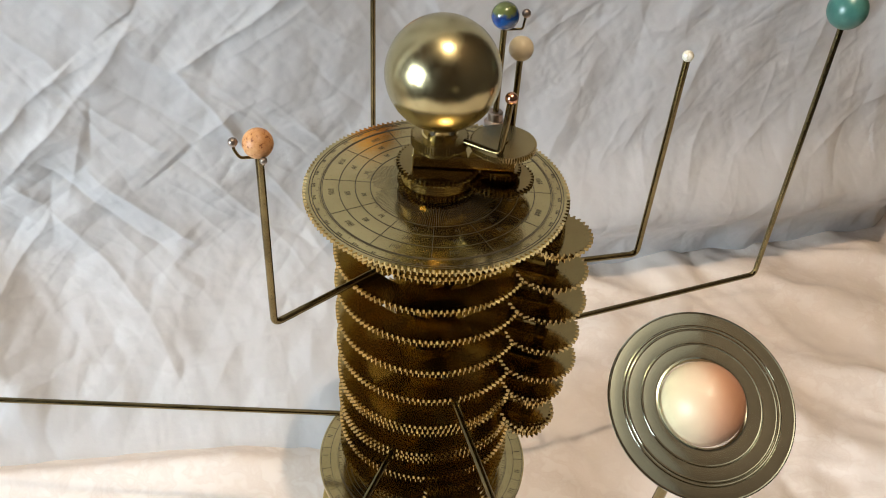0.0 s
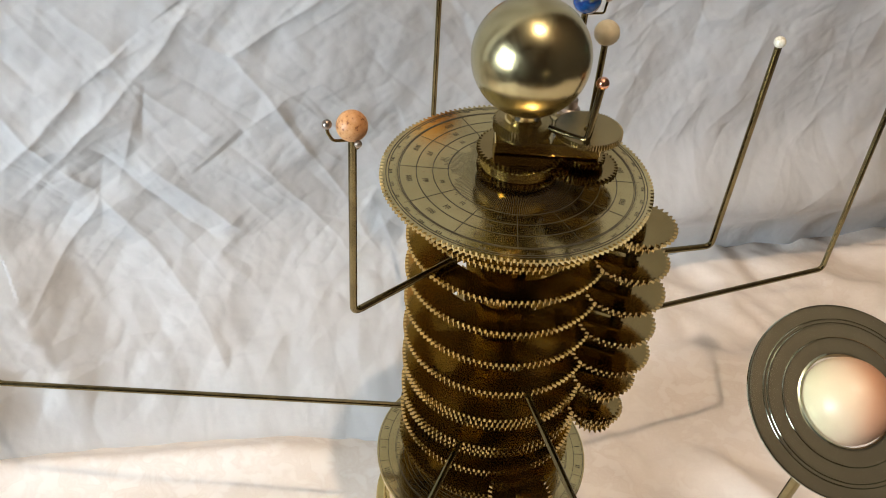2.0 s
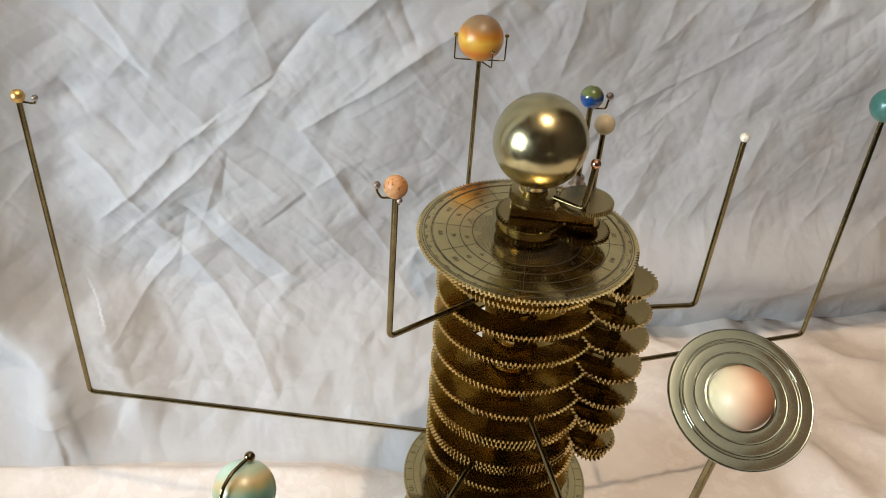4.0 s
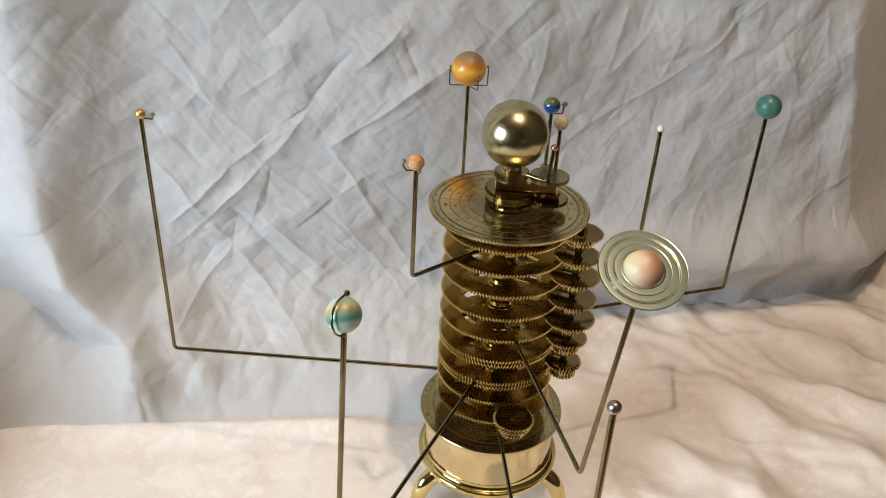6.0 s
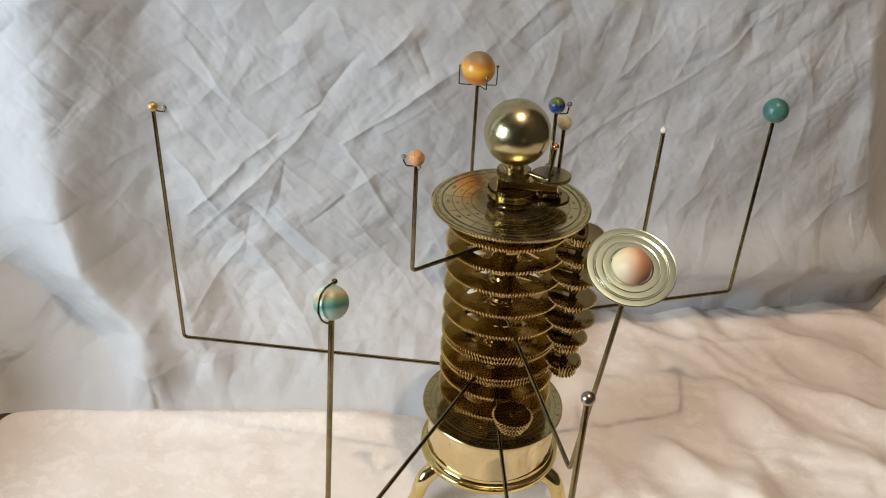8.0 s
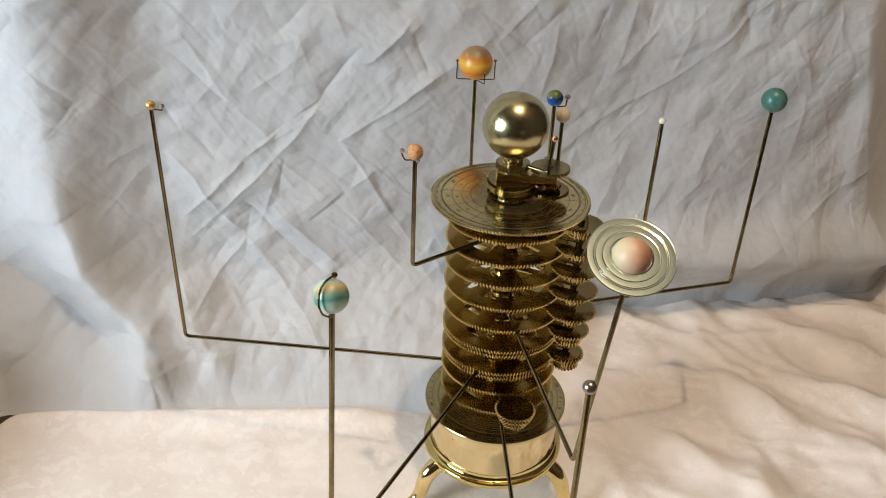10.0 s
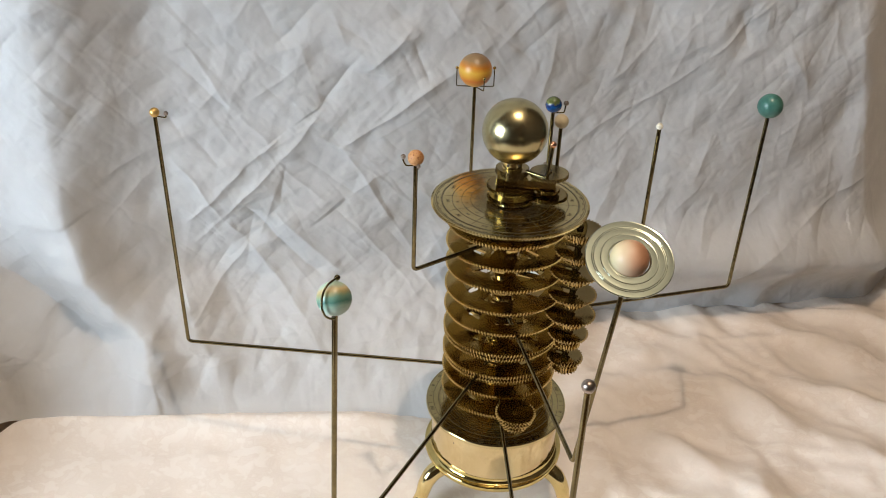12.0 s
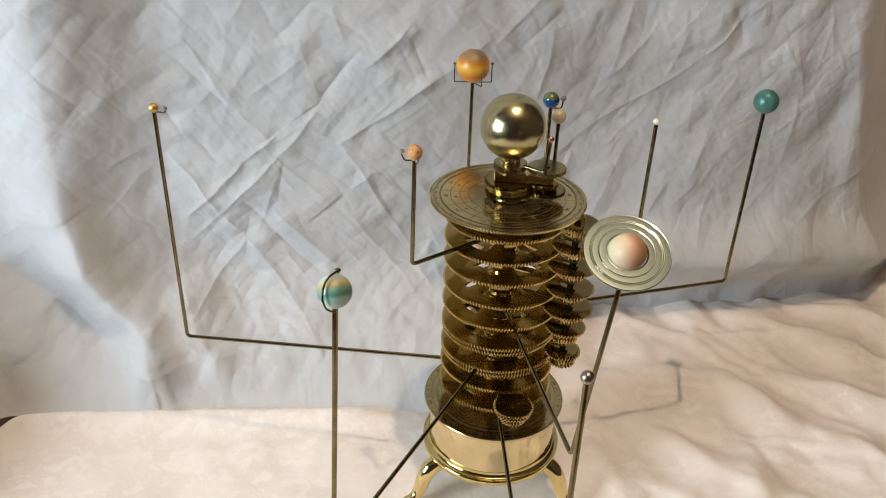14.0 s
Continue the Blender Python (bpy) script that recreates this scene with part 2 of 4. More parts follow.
def tube(bm, points, radius, sides=12, taper=None):
    """A round rod along the points, with closed ends. taper: radius at each point."""
    pts = [Vector(p) for p in points]
    up = Vector((0.31, 0.17, 0.93)).normalized()
    rings = []
    for i, p in enumerate(pts):
        way = (pts[min(i + 1, len(pts) - 1)] - pts[max(i - 1, 0)]).normalized()
        side = way.cross(up)
        if side.length < 0.05:
            side = way.cross(Vector((1, 0, 0)))
        side.normalize()
        up = side.cross(way).normalized()
        r = taper[i] if taper else radius
        rings.append([bm.verts.new(p + (side * math.cos(2 * math.pi * k / sides) + up * math.sin(2 * math.pi * k / sides)) * r) for k in range(sides)])
    for a, b in zip(rings, rings[1:]):
        for k in range(sides):
            n = (k + 1) % sides
            bm.faces.new((a[k], a[n], b[n], b[k]))
    bm.faces.new(rings[0][::-1])
    bm.faces.new(rings[-1])


def ball(bm, centre, radius, u=40, v=24):
    bmesh.ops.create_uvsphere(bm, u_segments=u, v_segments=v, radius=radius, matrix=Matrix.Translation(centre))


def gear_mesh(radius, teeth, depth, thick, rim=0.0, hub=0.0, bore=0.0, spokes=0, spoke_part=0.3, phase=0.0):
    """A cut gear wheel round the origin, top face at z = 0; crossed out between rim and hub where it has spokes."""
    bm = bmesh.new()
    root = radius - depth
    outer = [((i + frac) * 2 * math.pi / teeth + phase, r) for i in range(teeth) for frac, r in ((0.12, root), (0.37, radius), (0.55, radius), (0.80, root))]
    n = len(outer)
    radii = [None, root - rim, hub, bore] if spokes else [None, hub]
    loops = [[[bm.verts.new(((r or ro) * math.cos(a), (r or ro) * math.sin(a), z)) for a, ro in outer] for z in (0.0, -thick)] for r in radii]

    def webbed(i):
        return (i * spokes / n) % 1.0 < spoke_part

    for i in range(n):
        j = (i + 1) % n
        for k in range(len(loops) - 1):
            (at, al), (bt, bl) = loops[k], loops[k + 1]
            if k == 1 and not webbed(i):
                bm.faces.new((at[i], at[j], al[j], al[i]))
                bm.faces.new((bt[i], bt[j], bl[j], bl[i]))
                continue
            bm.faces.new((at[i], at[j], bt[j], bt[i]))
            bm.faces.new((al[j], al[i], bl[i], bl[j]))
            if k == 1:
                if not webbed((i - 1) % n):
                    bm.faces.new((at[i], bt[i], bl[i], al[i]))
                if not webbed(j):
                    bm.faces.new((at[j], bt[j], bl[j], al[j]))
        bm.faces.new((loops[0][0][j], loops[0][0][i], loops[0][1][i], loops[0][1][j]))
        bm.faces.new((loops[-1][0][i], loops[-1][0][j], loops[-1][1][j], loops[-1][1][i]))
    return bm


def gear(name, x, y, z, parent, mat, label="", **shape):
    ob = part(name, gear_mesh(**shape), mat, parent, label)
    ob.location = (x, y, z)
    return ob


# ---------------------------------------------------------------- room
X0, X1, Y0, Y1, Z0, Z1 = -1.3, 1.10, -2.4, 0.95, -0.75, 2.60


def slab(name, x0, x1, y0, y1, z0, z1, mat, label, category):
    bm = bmesh.new()
    box(bm, x0, x1, y0, y1, z0, z1)
    return tagged(part(name, bm, mat), label, category, kind="structure")


slab("floor", X0 - 0.1, X1 + 0.1, Y0 - 0.1, Y1 + 0.1, Z0 - 0.1, Z0, WOOD, "brown wooden floor of the room", "floor")
slab("ceiling", X0 - 0.1, X1 + 0.1, Y0 - 0.1, Y1 + 0.1, Z1, Z1 + 0.1, CEILING_PAINT, "off-white painted ceiling", "ceiling")
slab("wall_north", X0 - 0.1, X1 + 0.1, Y1, Y1 + 0.1, Z0, Z1, WALL_PAINT, "plain brownish wall behind the hanging sheet", "wall")
slab("wall_south", X0 - 0.1, X1 + 0.1, Y0 - 0.1, Y0, Z0, Z1, WALL_PAINT, "plain brownish wall", "wall")
slab("wall_east", X1, X1 + 0.1, Y0, Y1, Z0, Z1, WALL_PAINT, "plain brownish wall", "wall")
# the window wall, in one mesh with its opening
WY0, WY1, WZ0, WZ1 = -1.45, -0.55, 0.21, 1.05
bm = bmesh.new()
box(bm, X0 - 0.1, X0, Y0, WY0, Z0, Z1)
box(bm, X0 - 0.1, X0, WY1, Y1, Z0, Z1)
box(bm, X0 - 0.1, X0, WY0, WY1, Z0, WZ0)
box(bm, X0 - 0.1, X0, WY0, WY1, WZ1, Z1)
tagged(part("wall_west", bm, WALL_PAINT), "plain brownish wall with a window opening", "wall", kind="structure")

window = tagged(new("window_1"), "white painted window that lets in cool daylight", "window", kind="structure")
window.location = (X0 - 0.05, (WY0 + WY1) / 2, WZ0)
wy, wz = (WY1 - WY0) / 2, WZ1 - WZ0
bm = bmesh.new()
box(bm, -0.03, 0.03, -wy, -wy + 0.05, 0, wz, 0.004)
box(bm, -0.03, 0.03, wy - 0.05, wy, 0, wz, 0.004)
box(bm, -0.03, 0.03, -wy + 0.05, wy - 0.05, 0, 0.05, 0.004)
box(bm, -0.03, 0.03, -wy + 0.05, wy - 0.05, wz - 0.05, wz, 0.004)
box(bm, -0.025, 0.025, -0.02, 0.02, 0.05, wz - 0.05, 0.004)
part("window_frame", bm, WHITE_PAINT, window)
glass, gn, gl, gs = material("window_glass")
gs.inputs["Transmission Weight"].default_value, gs.inputs["Roughness"].default_value, gs.inputs["IOR"].default_value = 1.0, 0.02, 1.45
for side in (-1, 1):
    bm = bmesh.new()
    a, b = sorted((side * 0.02, side * (wy - 0.05)))
    box(bm, -0.003, 0.003, a, b, 0.05, wz - 0.05)
    part("pane", bm, glass, window).visible_shadow = False

lamp = tagged(new("ceiling_lamp"), "small hanging ceiling lamp with a warm bulb", "lamp")
lamp.location = (0.250, -0.495, Z1)
bm = bmesh.new()
lathe(bm, [(0.0, 0.0), (0.035, 0.0), (0.035, -0.012), (0.02, -0.02), (0.02, -0.05), (0.0, -0.05)], 32)
tube(bm, [(0, 0, -0.05), (0, 0, -0.105)], 0.004, 10)
lathe(bm, [(0.0, -0.100), (0.014, -0.100), (0.016, -0.105), (0.016, -0.140), (0.0, -0.140)], 24)
part("lamp_holder", bm, WHITE_PAINT, lamp, smooth=40)


# ---------------------------------------------------------------- cloths
rng = np.random.default_rng(7)


def crease(x, z, x0, z0, x1, z1, height, width):
    """The height of a straight crease from one place to another, which dies away at its ends."""
    dx, dz = x1 - x0, z1 - z0
    length = math.hypot(dx, dz)
    along = ((x - x0) * dx + (z - z0) * dz) / length ** 2
    off = ((x - x0) * dz - (z - z0) * dx) / length
    ends = 1 / (1 + np.exp(-(along + 0.02) * 18)) / (1 + np.exp((along - 1.02) * 18))
    return height * ends / (1 + (off / width) ** 2)


def press(h, x, z, x0, z0, x1, z1, slope, width):
    """Presses a sharp ironed-in crease into the relief h: a cusp with two flat flanks, only in the columns that it crosses."""
    i0, i1 = np.searchsorted(x[:, 0], (min(x0, x1) - 10 * width - 0.02, max(x0, x1) + 10 * width + 0.02))
    if i1 - i0 < 2:
        return
    px, pz = wx[i0:i1], wz[i0:i1]
    dx, dz = x1 - x0, z1 - z0
    length = math.hypot(dx, dz)
    along = ((px - x0) * dx + (pz - z0) * dz) / length
    off = np.abs((px - x0) * dz - (pz - z0) * dx) / length
    fade = np.clip((along + 0.004) / 0.016, 0, 1) * np.clip((length + 0.004 - along) / 0.016, 0, 1)
    h[i0:i1] += 1.25 * slope * width * fade * (np.exp(-off / width) + 1.3 * np.exp(-off / (4 * width)))


def fold(x, z, way, height, left, right):
    """A rounded fold along a way from its top to its foot, with a flank of its own width on either side."""
    best, signed = np.full_like(x, 9.0), np.zeros_like(x)
    for (x0, z0), (x1, z1) in zip(way, way[1:]):
        dx, dz = x1 - x0, z1 - z0
        u = np.clip(((x - x0) * dx + (z - z0) * dz) / (dx * dx + dz * dz), 0, 1)
        d = np.hypot(x - x0 - u * dx, z - z0 - u * dz)
        side = (x - x0) * dz - (z - z0) * dx
        signed = np.where(d < best, np.where(side > 0, -d / left, d / right), signed)
        best = np.minimum(best, d)
    d = np.abs(signed)
    return height * np.where(d < 1, 0.5 + 0.5 * np.cos(np.pi * np.clip(d, 0, 1) ** 0.8), 0)


def grid_mesh(bm_name, pts, nu, nv, mat):
    mesh = bpy.data.meshes.new(bm_name)
    i, j = np.meshgrid(np.arange(nu - 1), np.arange(nv - 1), indexing="ij")
    a = (i * nv + j).ravel()
    faces = np.stack([a, a + nv, a + nv + 1, a + 1], 1).astype(np.int32)
    mesh.vertices.add(len(pts))
    mesh.vertices.foreach_set("co", pts.astype(np.float32).ravel())
    mesh.loops.add(faces.size)
    mesh.loops.foreach_set("vertex_index", faces.ravel())
    mesh.polygons.add(len(faces))
    mesh.polygons.foreach_set("loop_start", np.arange(0, faces.size, 4, dtype=np.int32))
    mesh.update(calc_edges=True)
    mesh.polygons.foreach_set("use_smooth", np.ones(len(faces), dtype=bool))
    mesh.materials.append(mat)
    return new(bm_name, mesh)


def soft_noise(x, y, scale, seed):
    """Smooth value noise on arrays."""
    gx, gy = x * scale + seed * 17.3, y * scale + seed * 9.1
    ix, iy = np.floor(gx).astype(int), np.floor(gy).astype(int)
    fx, fy = gx - ix, gy - iy
    fx, fy = fx * fx * (3 - 2 * fx), fy * fy * (3 - 2 * fy)
    table = np.random.default_rng(seed).random((257, 257))
    v = lambda p, q: table[p % 257, q % 257]
    return (v(ix, iy) * (1 - fx) + v(ix + 1, iy) * fx) * (1 - fy) + (v(ix, iy + 1) * (1 - fx) + v(ix + 1, iy + 1) * fx) * fy


def facets(x, y, scale, seed):
    """Flat three-cornered facets with sharp folds between them."""
    gx, gy = x * scale + seed * 5.7, y * scale + seed * 3.3
    ix, iy = np.floor(gx).astype(int), np.floor(gy).astype(int)
    fx, fy = gx - ix, gy - iy
    table = np.random.default_rng(seed).random((257, 257))
    v = lambda p, q: table[p % 257, q % 257]
    low = v(ix, iy) + (v(ix + 1, iy) - v(ix, iy)) * fx + (v(ix, iy + 1) - v(ix, iy)) * fy
    e = v(ix + 1, iy + 1)
    high = e + (v(ix, iy + 1) - e) * (1 - fx) + (v(ix + 1, iy) - e) * (1 - fy)
    return np.where(fx + fy < 1, low, high)


def sheet_line(x, z):
    """The sheet runs aslant behind the table and leans a little towards it at the top."""
    return 0.236 + 0.305 * x - 0.10 * (np.maximum(z, 0.06) - 0.25)


def sheet_rows(n):
    """Heights of the sheet's rows: close at the foot, wide apart high up."""
    u = np.linspace(0.0, 1.0, n)
    return 0.001 + 0.54 * u ** 1.35 + 0.55 * np.clip((u - 0.86) / 0.14, 0, 1) ** 2


# the hanging sheet: x along it, z up, the folds push it towards the table
nu, nv = 1180, 600
sx, sz = np.meshgrid(np.linspace(-0.74, 0.58, nu), sheet_rows(nv), indexing="ij")
h = np.zeros_like(sx)
# creases run a little crooked
wx = sx + 0.007 * (soft_noise(sx, sz, 14.0, 21) - 0.5) + 0.003 * (soft_noise(sx, sz, 45.0, 22) - 0.5)
wz = sz + 0.007 * (soft_noise(sx, sz, 14.0, 23) - 0.5) + 0.003 * (soft_noise(sx, sz, 45.0, 24) - 0.5)
# pressed creases: from, to, slope of the flanks, width
CREASES_WINDOW_SIDE_A = [(-0.341, 0.167, -0.275, 0.234, 0.29, 0.0043), (-0.275, 0.234, -0.240, 0.267, 0.31, 0.0034), (-0.240, 0.267, -0.196, 0.305, 0.24, 0.0034),
                         (-0.257, 0.255, -0.197, 0.301, -0.24, 0.0034), (-0.198, 0.301, -0.162, 0.349, -0.27, 0.0043), (-0.339, 0.141, -0.303, 0.176, 0.18, 0.0034),
                         (-0.304, 0.175, -0.243, 0.235, 0.31, 0.0043), (-0.243, 0.235, -0.197, 0.298, 0.24, 0.0043), (-0.342, 0.066, -0.280, 0.143, 0.27, 0.0034),
                         (-0.322, 0.108, -0.302, 0.136, -0.23, 0.0043), (-0.279, 0.295, -0.317, 0.377, 0.16, 0.0059), (-0.277, 0.293, -0.329, 0.354, -0.18, 0.0043),
                         (-0.249, 0.255, -0.277, 0.294, 0.15, 0.0034), (-0.198, 0.185, -0.243, 0.238, 0.18, 0.0034), (-0.190, 0.101, -0.249, 0.176, 0.24, 0.0085)]
CREASES_WINDOW_SIDE_B = [(-0.209, 0.093, -0.278, 0.185, -0.27, 0.0076), (-0.283, 0.145, -0.307, 0.171, 0.27, 0.0051), (-0.307, 0.171, -0.341, 0.243, 0.31, 0.0043),
                         (-0.213, 0.020, -0.283, 0.143, 0.25, 0.0093), (-0.216, 0.156, -0.177, 0.192, -0.18, 0.0026), (-0.179, 0.191, -0.151, 0.217, 0.22, 0.0026),
                         (-0.132, 0.154, -0.181, 0.254, 0.24, 0.0043), (-0.100, 0.098, -0.132, 0.154, 0.24, 0.0043), (-0.074, 0.045, -0.108, 0.100, 0.22, 0.0043),
                         (-0.182, 0.254, -0.083, 0.321, 0.27, 0.0051), (-0.083, 0.321, -0.036, 0.357, 0.20, 0.0051), (-0.155, 0.331, -0.110, 0.377, 0.27, 0.0051),
                         (-0.131, 0.328, -0.163, 0.333, -0.18, 0.0051), (-0.094, 0.315, -0.109, 0.364, -0.25, 0.0043), (-0.243, 0.189, -0.233, 0.239, -0.22, 0.0026)]
CREASES_WINDOW_SIDE_C = [(-0.229, 0.364, -0.190, 0.406, -0.18, 0.0034), (-0.262, 0.307, -0.203, 0.349, 0.15, 0.0026), (-0.234, 0.305, -0.250, 0.329, -0.15, 0.0026),
                         (-0.110, 0.064, -0.172, 0.162, 0.18, 0.0051), (-0.176, 0.023, -0.074, 0.095, 0.15, 0.0051), (-0.303, 0.052, -0.257, 0.068, -0.20, 0.0034),
                         (-0.302, 0.233, -0.317, 0.266, -0.22, 0.0043), (-0.328, 0.272, -0.339, 0.297, -0.20, 0.0043), (-0.268, 0.148, -0.245, 0.210, 0.18, 0.0043),
                         (-0.289, 0.112, -0.271, 0.177, -0.15, 0.0051), (-0.172, 0.360, -0.180, 0.393, 0.15, 0.0043), (-0.202, 0.356, -0.218, 0.370, 0.14, 0.0034),
                         (-0.122, 0.244, -0.138, 0.267, -0.15, 0.0034), (-0.041, -0.002, -0.082, 0.046, 0.15, 0.0051)]
CREASES_ROOM_SIDE_A = [(0.031, 0.212, 0.064, 0.243, 0.18, 0.0034), (0.064, 0.243, 0.124, 0.285, 0.14, 0.0041), (0.124, 0.285, 0.182, 0.332, 0.18, 0.0034),
                       (0.182, 0.332, 0.245, 0.395, 0.19, 0.0034), (-0.033, 0.351, 0.022, 0.404, 0.16, 0.0047), (0.018, 0.293, 0.028, 0.368, 0.18, 0.0047),
                       (0.008, 0.315, 0.016, 0.348, -0.13, 0.0027), (0.088, 0.313, 0.107, 0.392, 0.16, 0.0054), (0.064, 0.344, 0.075, 0.384, -0.12, 0.0034),
                       (0.237, 0.056, 0.322, 0.118, 0.20, 0.0041), (0.322, 0.118, 0.372, 0.164, 0.22, 0.0041), (0.372, 0.164, 0.428, 0.203, 0.22, 0.0041),
                       (0.348, 0.098, 0.365, 0.159, -0.19, 0.0034), (0.309, 0.286, 0.277, 0.344, 0.16, 0.0061), (0.306, 0.202, 0.302, 0.286, 0.13, 0.0054)]
CREASES_ROOM_SIDE_B = [(0.329, 0.324, 0.316, 0.386, 0.13, 0.0054), (0.229, 0.342, 0.211, 0.381, -0.18, 0.0061), (0.345, 0.229, 0.317, 0.292, 0.14, 0.0034),
                       (0.198, 0.185, 0.210, 0.249, 0.13, 0.0054), (0.163, 0.237, 0.143, 0.279, 0.12, 0.0041), (0.102, 0.183, 0.121, 0.225, 0.13, 0.0047),
                       (0.155, 0.134, 0.173, 0.179, 0.14, 0.0041), (0.084, 0.123, 0.105, 0.183, 0.13, 0.0047), (0.213, 0.106, 0.228, 0.169, 0.13, 0.0041),
                       (0.271, 0.127, 0.299, 0.180, 0.12, 0.0041), (0.283, 0.239, 0.313, 0.272, 0.12, 0.0034), (0.149, 0.311, 0.163, 0.365, 0.13, 0.0047),
                       (0.211, 0.276, 0.227, 0.315, 0.12, 0.0041), (-0.063, 0.369, -0.080, 0.408, 0.14, 0.0047), (0.049, 0.179, 0.060, 0.221, 0.12, 0.0034)]
for c in CREASES_WINDOW_SIDE_A + CREASES_WINDOW_SIDE_B + CREASES_WINDOW_SIDE_C + CREASES_ROOM_SIDE_A + CREASES_ROOM_SIDE_B:
    press(h, sx, sz, *c)
# short wrinkles: crossing in two ways on the window side, steep on the room side
for k in range(900):
    ax, az = rng.uniform(-0.62, 0.50), rng.uniform(0.0, 0.56)
    if ax < 0.0:
        way = rng.choice([0.75, -0.85, -1.1]) + rng.normal(0, 0.16)
    else:
        way = rng.choice([0.8, 1.15, 1.45, -1.35]) + rng.normal(0, 0.14)
    length = rng.uniform(0.015, 0.085)
    press(h, sx, sz, ax, az, ax + length * math.cos(way), az + length * math.sin(way), rng.uniform(0.05, 0.17) * rng.choice([-1, 1]), rng.uniform(0.0008, 0.0027))
# the large folds by the window, and the two that run out at their foot
h += fold(wx, wz, [(-0.400, 0.620), (-0.418, 0.442), (-0.433, 0.312), (-0.447, 0.195), (-0.438, 0.139), (-0.413, 0.091), (-0.391, 0.066), (-0.383, 0.037)], 0.033, 0.120, 0.105)
toe = np.clip(sz / 0.030, 0.15, 1) * np.clip((0.26 - sz) / 0.13, 0, 1)
h += toe * fold(wx, wz, [(-0.450, 0.270), (-0.447, 0.195), (-0.438, 0.139), (-0.413, 0.091), (-0.391, 0.066), (-0.384, 0.037), (-0.379, 0.012)], 0.024, 0.062, 0.045)
h += toe * fold(wx, wz, [(-0.346, 0.078), (-0.338, 0.052), (-0.322, 0.028), (-0.318, 0.012)], 0.017, 0.034, 0.050)
h += fold(wx, wz, [(0.345, 0.600), (0.372, 0.330), (0.392, 0.150)], 0.006, 0.030, 0.045)
h += 0.010 * (soft_noise(sx * 1.5, sz * 0.6, 7.0, 3) - 0.5) + 0.009 * (soft_noise(sx, sz, 11.0, 4) - 0.5)
h += np.clip((sx - 0.02) / 0.1, 0, 1) * 0.008 * (soft_noise(1.6 * sx - 0.5 * sz, 0.4 * sz, 19.0, 9) - 0.5)
# past the table's end the sheet billows forward and shades its own foot
belly = 1 / (1 + np.exp((sz - 0.230) / 0.028))
swell = np.clip((-0.392 - 1.0 * wz - wx) / 0.130, 0, 1)
# unseen bulge, added to keep window light off the foot and the table
shade_bulge = 0.34 * np.exp(-((sx + 0.645) / 0.058) ** 2) / (1 + np.exp((sz - 0.142) / 0.014))
h += np.maximum(0.27 * swell ** 1.1 * belly * np.clip(wz / 0.145, 0, 1), shade_bulge)
# crumpling: a net of small flat facets
h += 0.0022 * (facets(1.2 * wx + 0.8 * wz, 0.9 * wz - 0.7 * wx, 15.0, 41) - 0.5) + 0.0017 * (facets(1.5 * wx - 1.2 * wz, 0.6 * wz + 0.45 * wx, 37.0, 42) - 0.5) + 0.0010 * (facets(0.5 * wx + 0.6 * wz, 1.5 * wz - 1.2 * wx, 44.0, 47) - 0.5)
h += 0.0006 * (facets(wx + 0.3 * wz, wz - 0.3 * wx, 85.0, 43) - 0.5)
for scale, height, seed in ((12.0, 0.0014, 31), (29.0, 0.0008, 32), (64.0, 0.00045, 33), (125.0, 0.00022, 36)):
    h += height * (np.abs(2 * soft_noise(wx * 1.15 + 0.5 * wz, wz - 0.6 * wx, scale, seed) - 1) - 0.5)
low_part = np.clip(1.5 - sz / 0.09, 0, 1) * np.clip((0.05 - sx) / 0.1, 0, 1)
h += low_part * (0.0085 * (facets(wx + 0.4 * wz, wz - 0.5 * wx, 21.0, 44) - 0.5) + 0.0042 * (facets(wx - 0.5 * wz, wz + 0.3 * wx, 48.0, 45) - 0.5) + 0.0014 * (facets(wx, wz, 95.0, 46) - 0.5))
h += low_part * 0.002 * (np.abs(2 * soft_noise(wx, wz * 1.3, 24.0, 34) - 1) - 0.5) + low_part * 0.002 * (np.abs(2 * soft_noise(wx + wz, wz - wx, 50.0, 35) - 1) - 0.5)
# at the foot, on the window side, the sheet sweeps out over the table; elsewhere its hem falls back a little
side = 1 / (1 + np.exp((sx - 0.03) / 0.012))
reach = np.clip(0.170 + 0.120 * sx, 0, None) * side
rise = 0.13 - 0.035 * np.clip((-0.38 - sx) / 0.07, 0, 1)
h = h * (1 - 0.3 * side * np.clip(1 - sz / 0.04, 0, 1)) + reach * np.clip(1 - sz / rise, 0, 1) ** 2.4
h += (1 - side) * (0.046 * np.exp(-((sz - 0.082) / 0.038) ** 2) - 0.008)
# where it lies out over the table it is rumpled too
shelf = side * np.clip(1.25 * (1 - sz / 0.11), 0, 1) * np.clip((sz - 0.002) / 0.028, 0, 1)
lift = shelf * (0.009 * facets(sx + 0.5 * h, 1.3 * h - 0.4 * sx, 12.0, 71) + 0.008 * facets(1.2 * sx - 0.4 * h, 1.4 * h + 0.3 * sx, 27.0, 72) + 0.0045 * facets(sx + 0.2 * h, 1.2 * h, 60.0, 73))
# past its last fold the sheet turns back towards the wall
past = np.maximum(sx - (0.460 - 0.325 * sz), 0)
back = 0.75 * past ** 2 / (past + 0.010)
pts = np.stack([sx + 0.30 * h - 0.35 * back, sheet_line(sx, sz) - 0.95 * h + back, sz + lift], -1).reshape(-1, 3)
sheet = tagged(grid_mesh("hanging_sheet", pts, nu, nv, SHEET), "creased white cotton sheet hung up as a backdrop", "sheet")

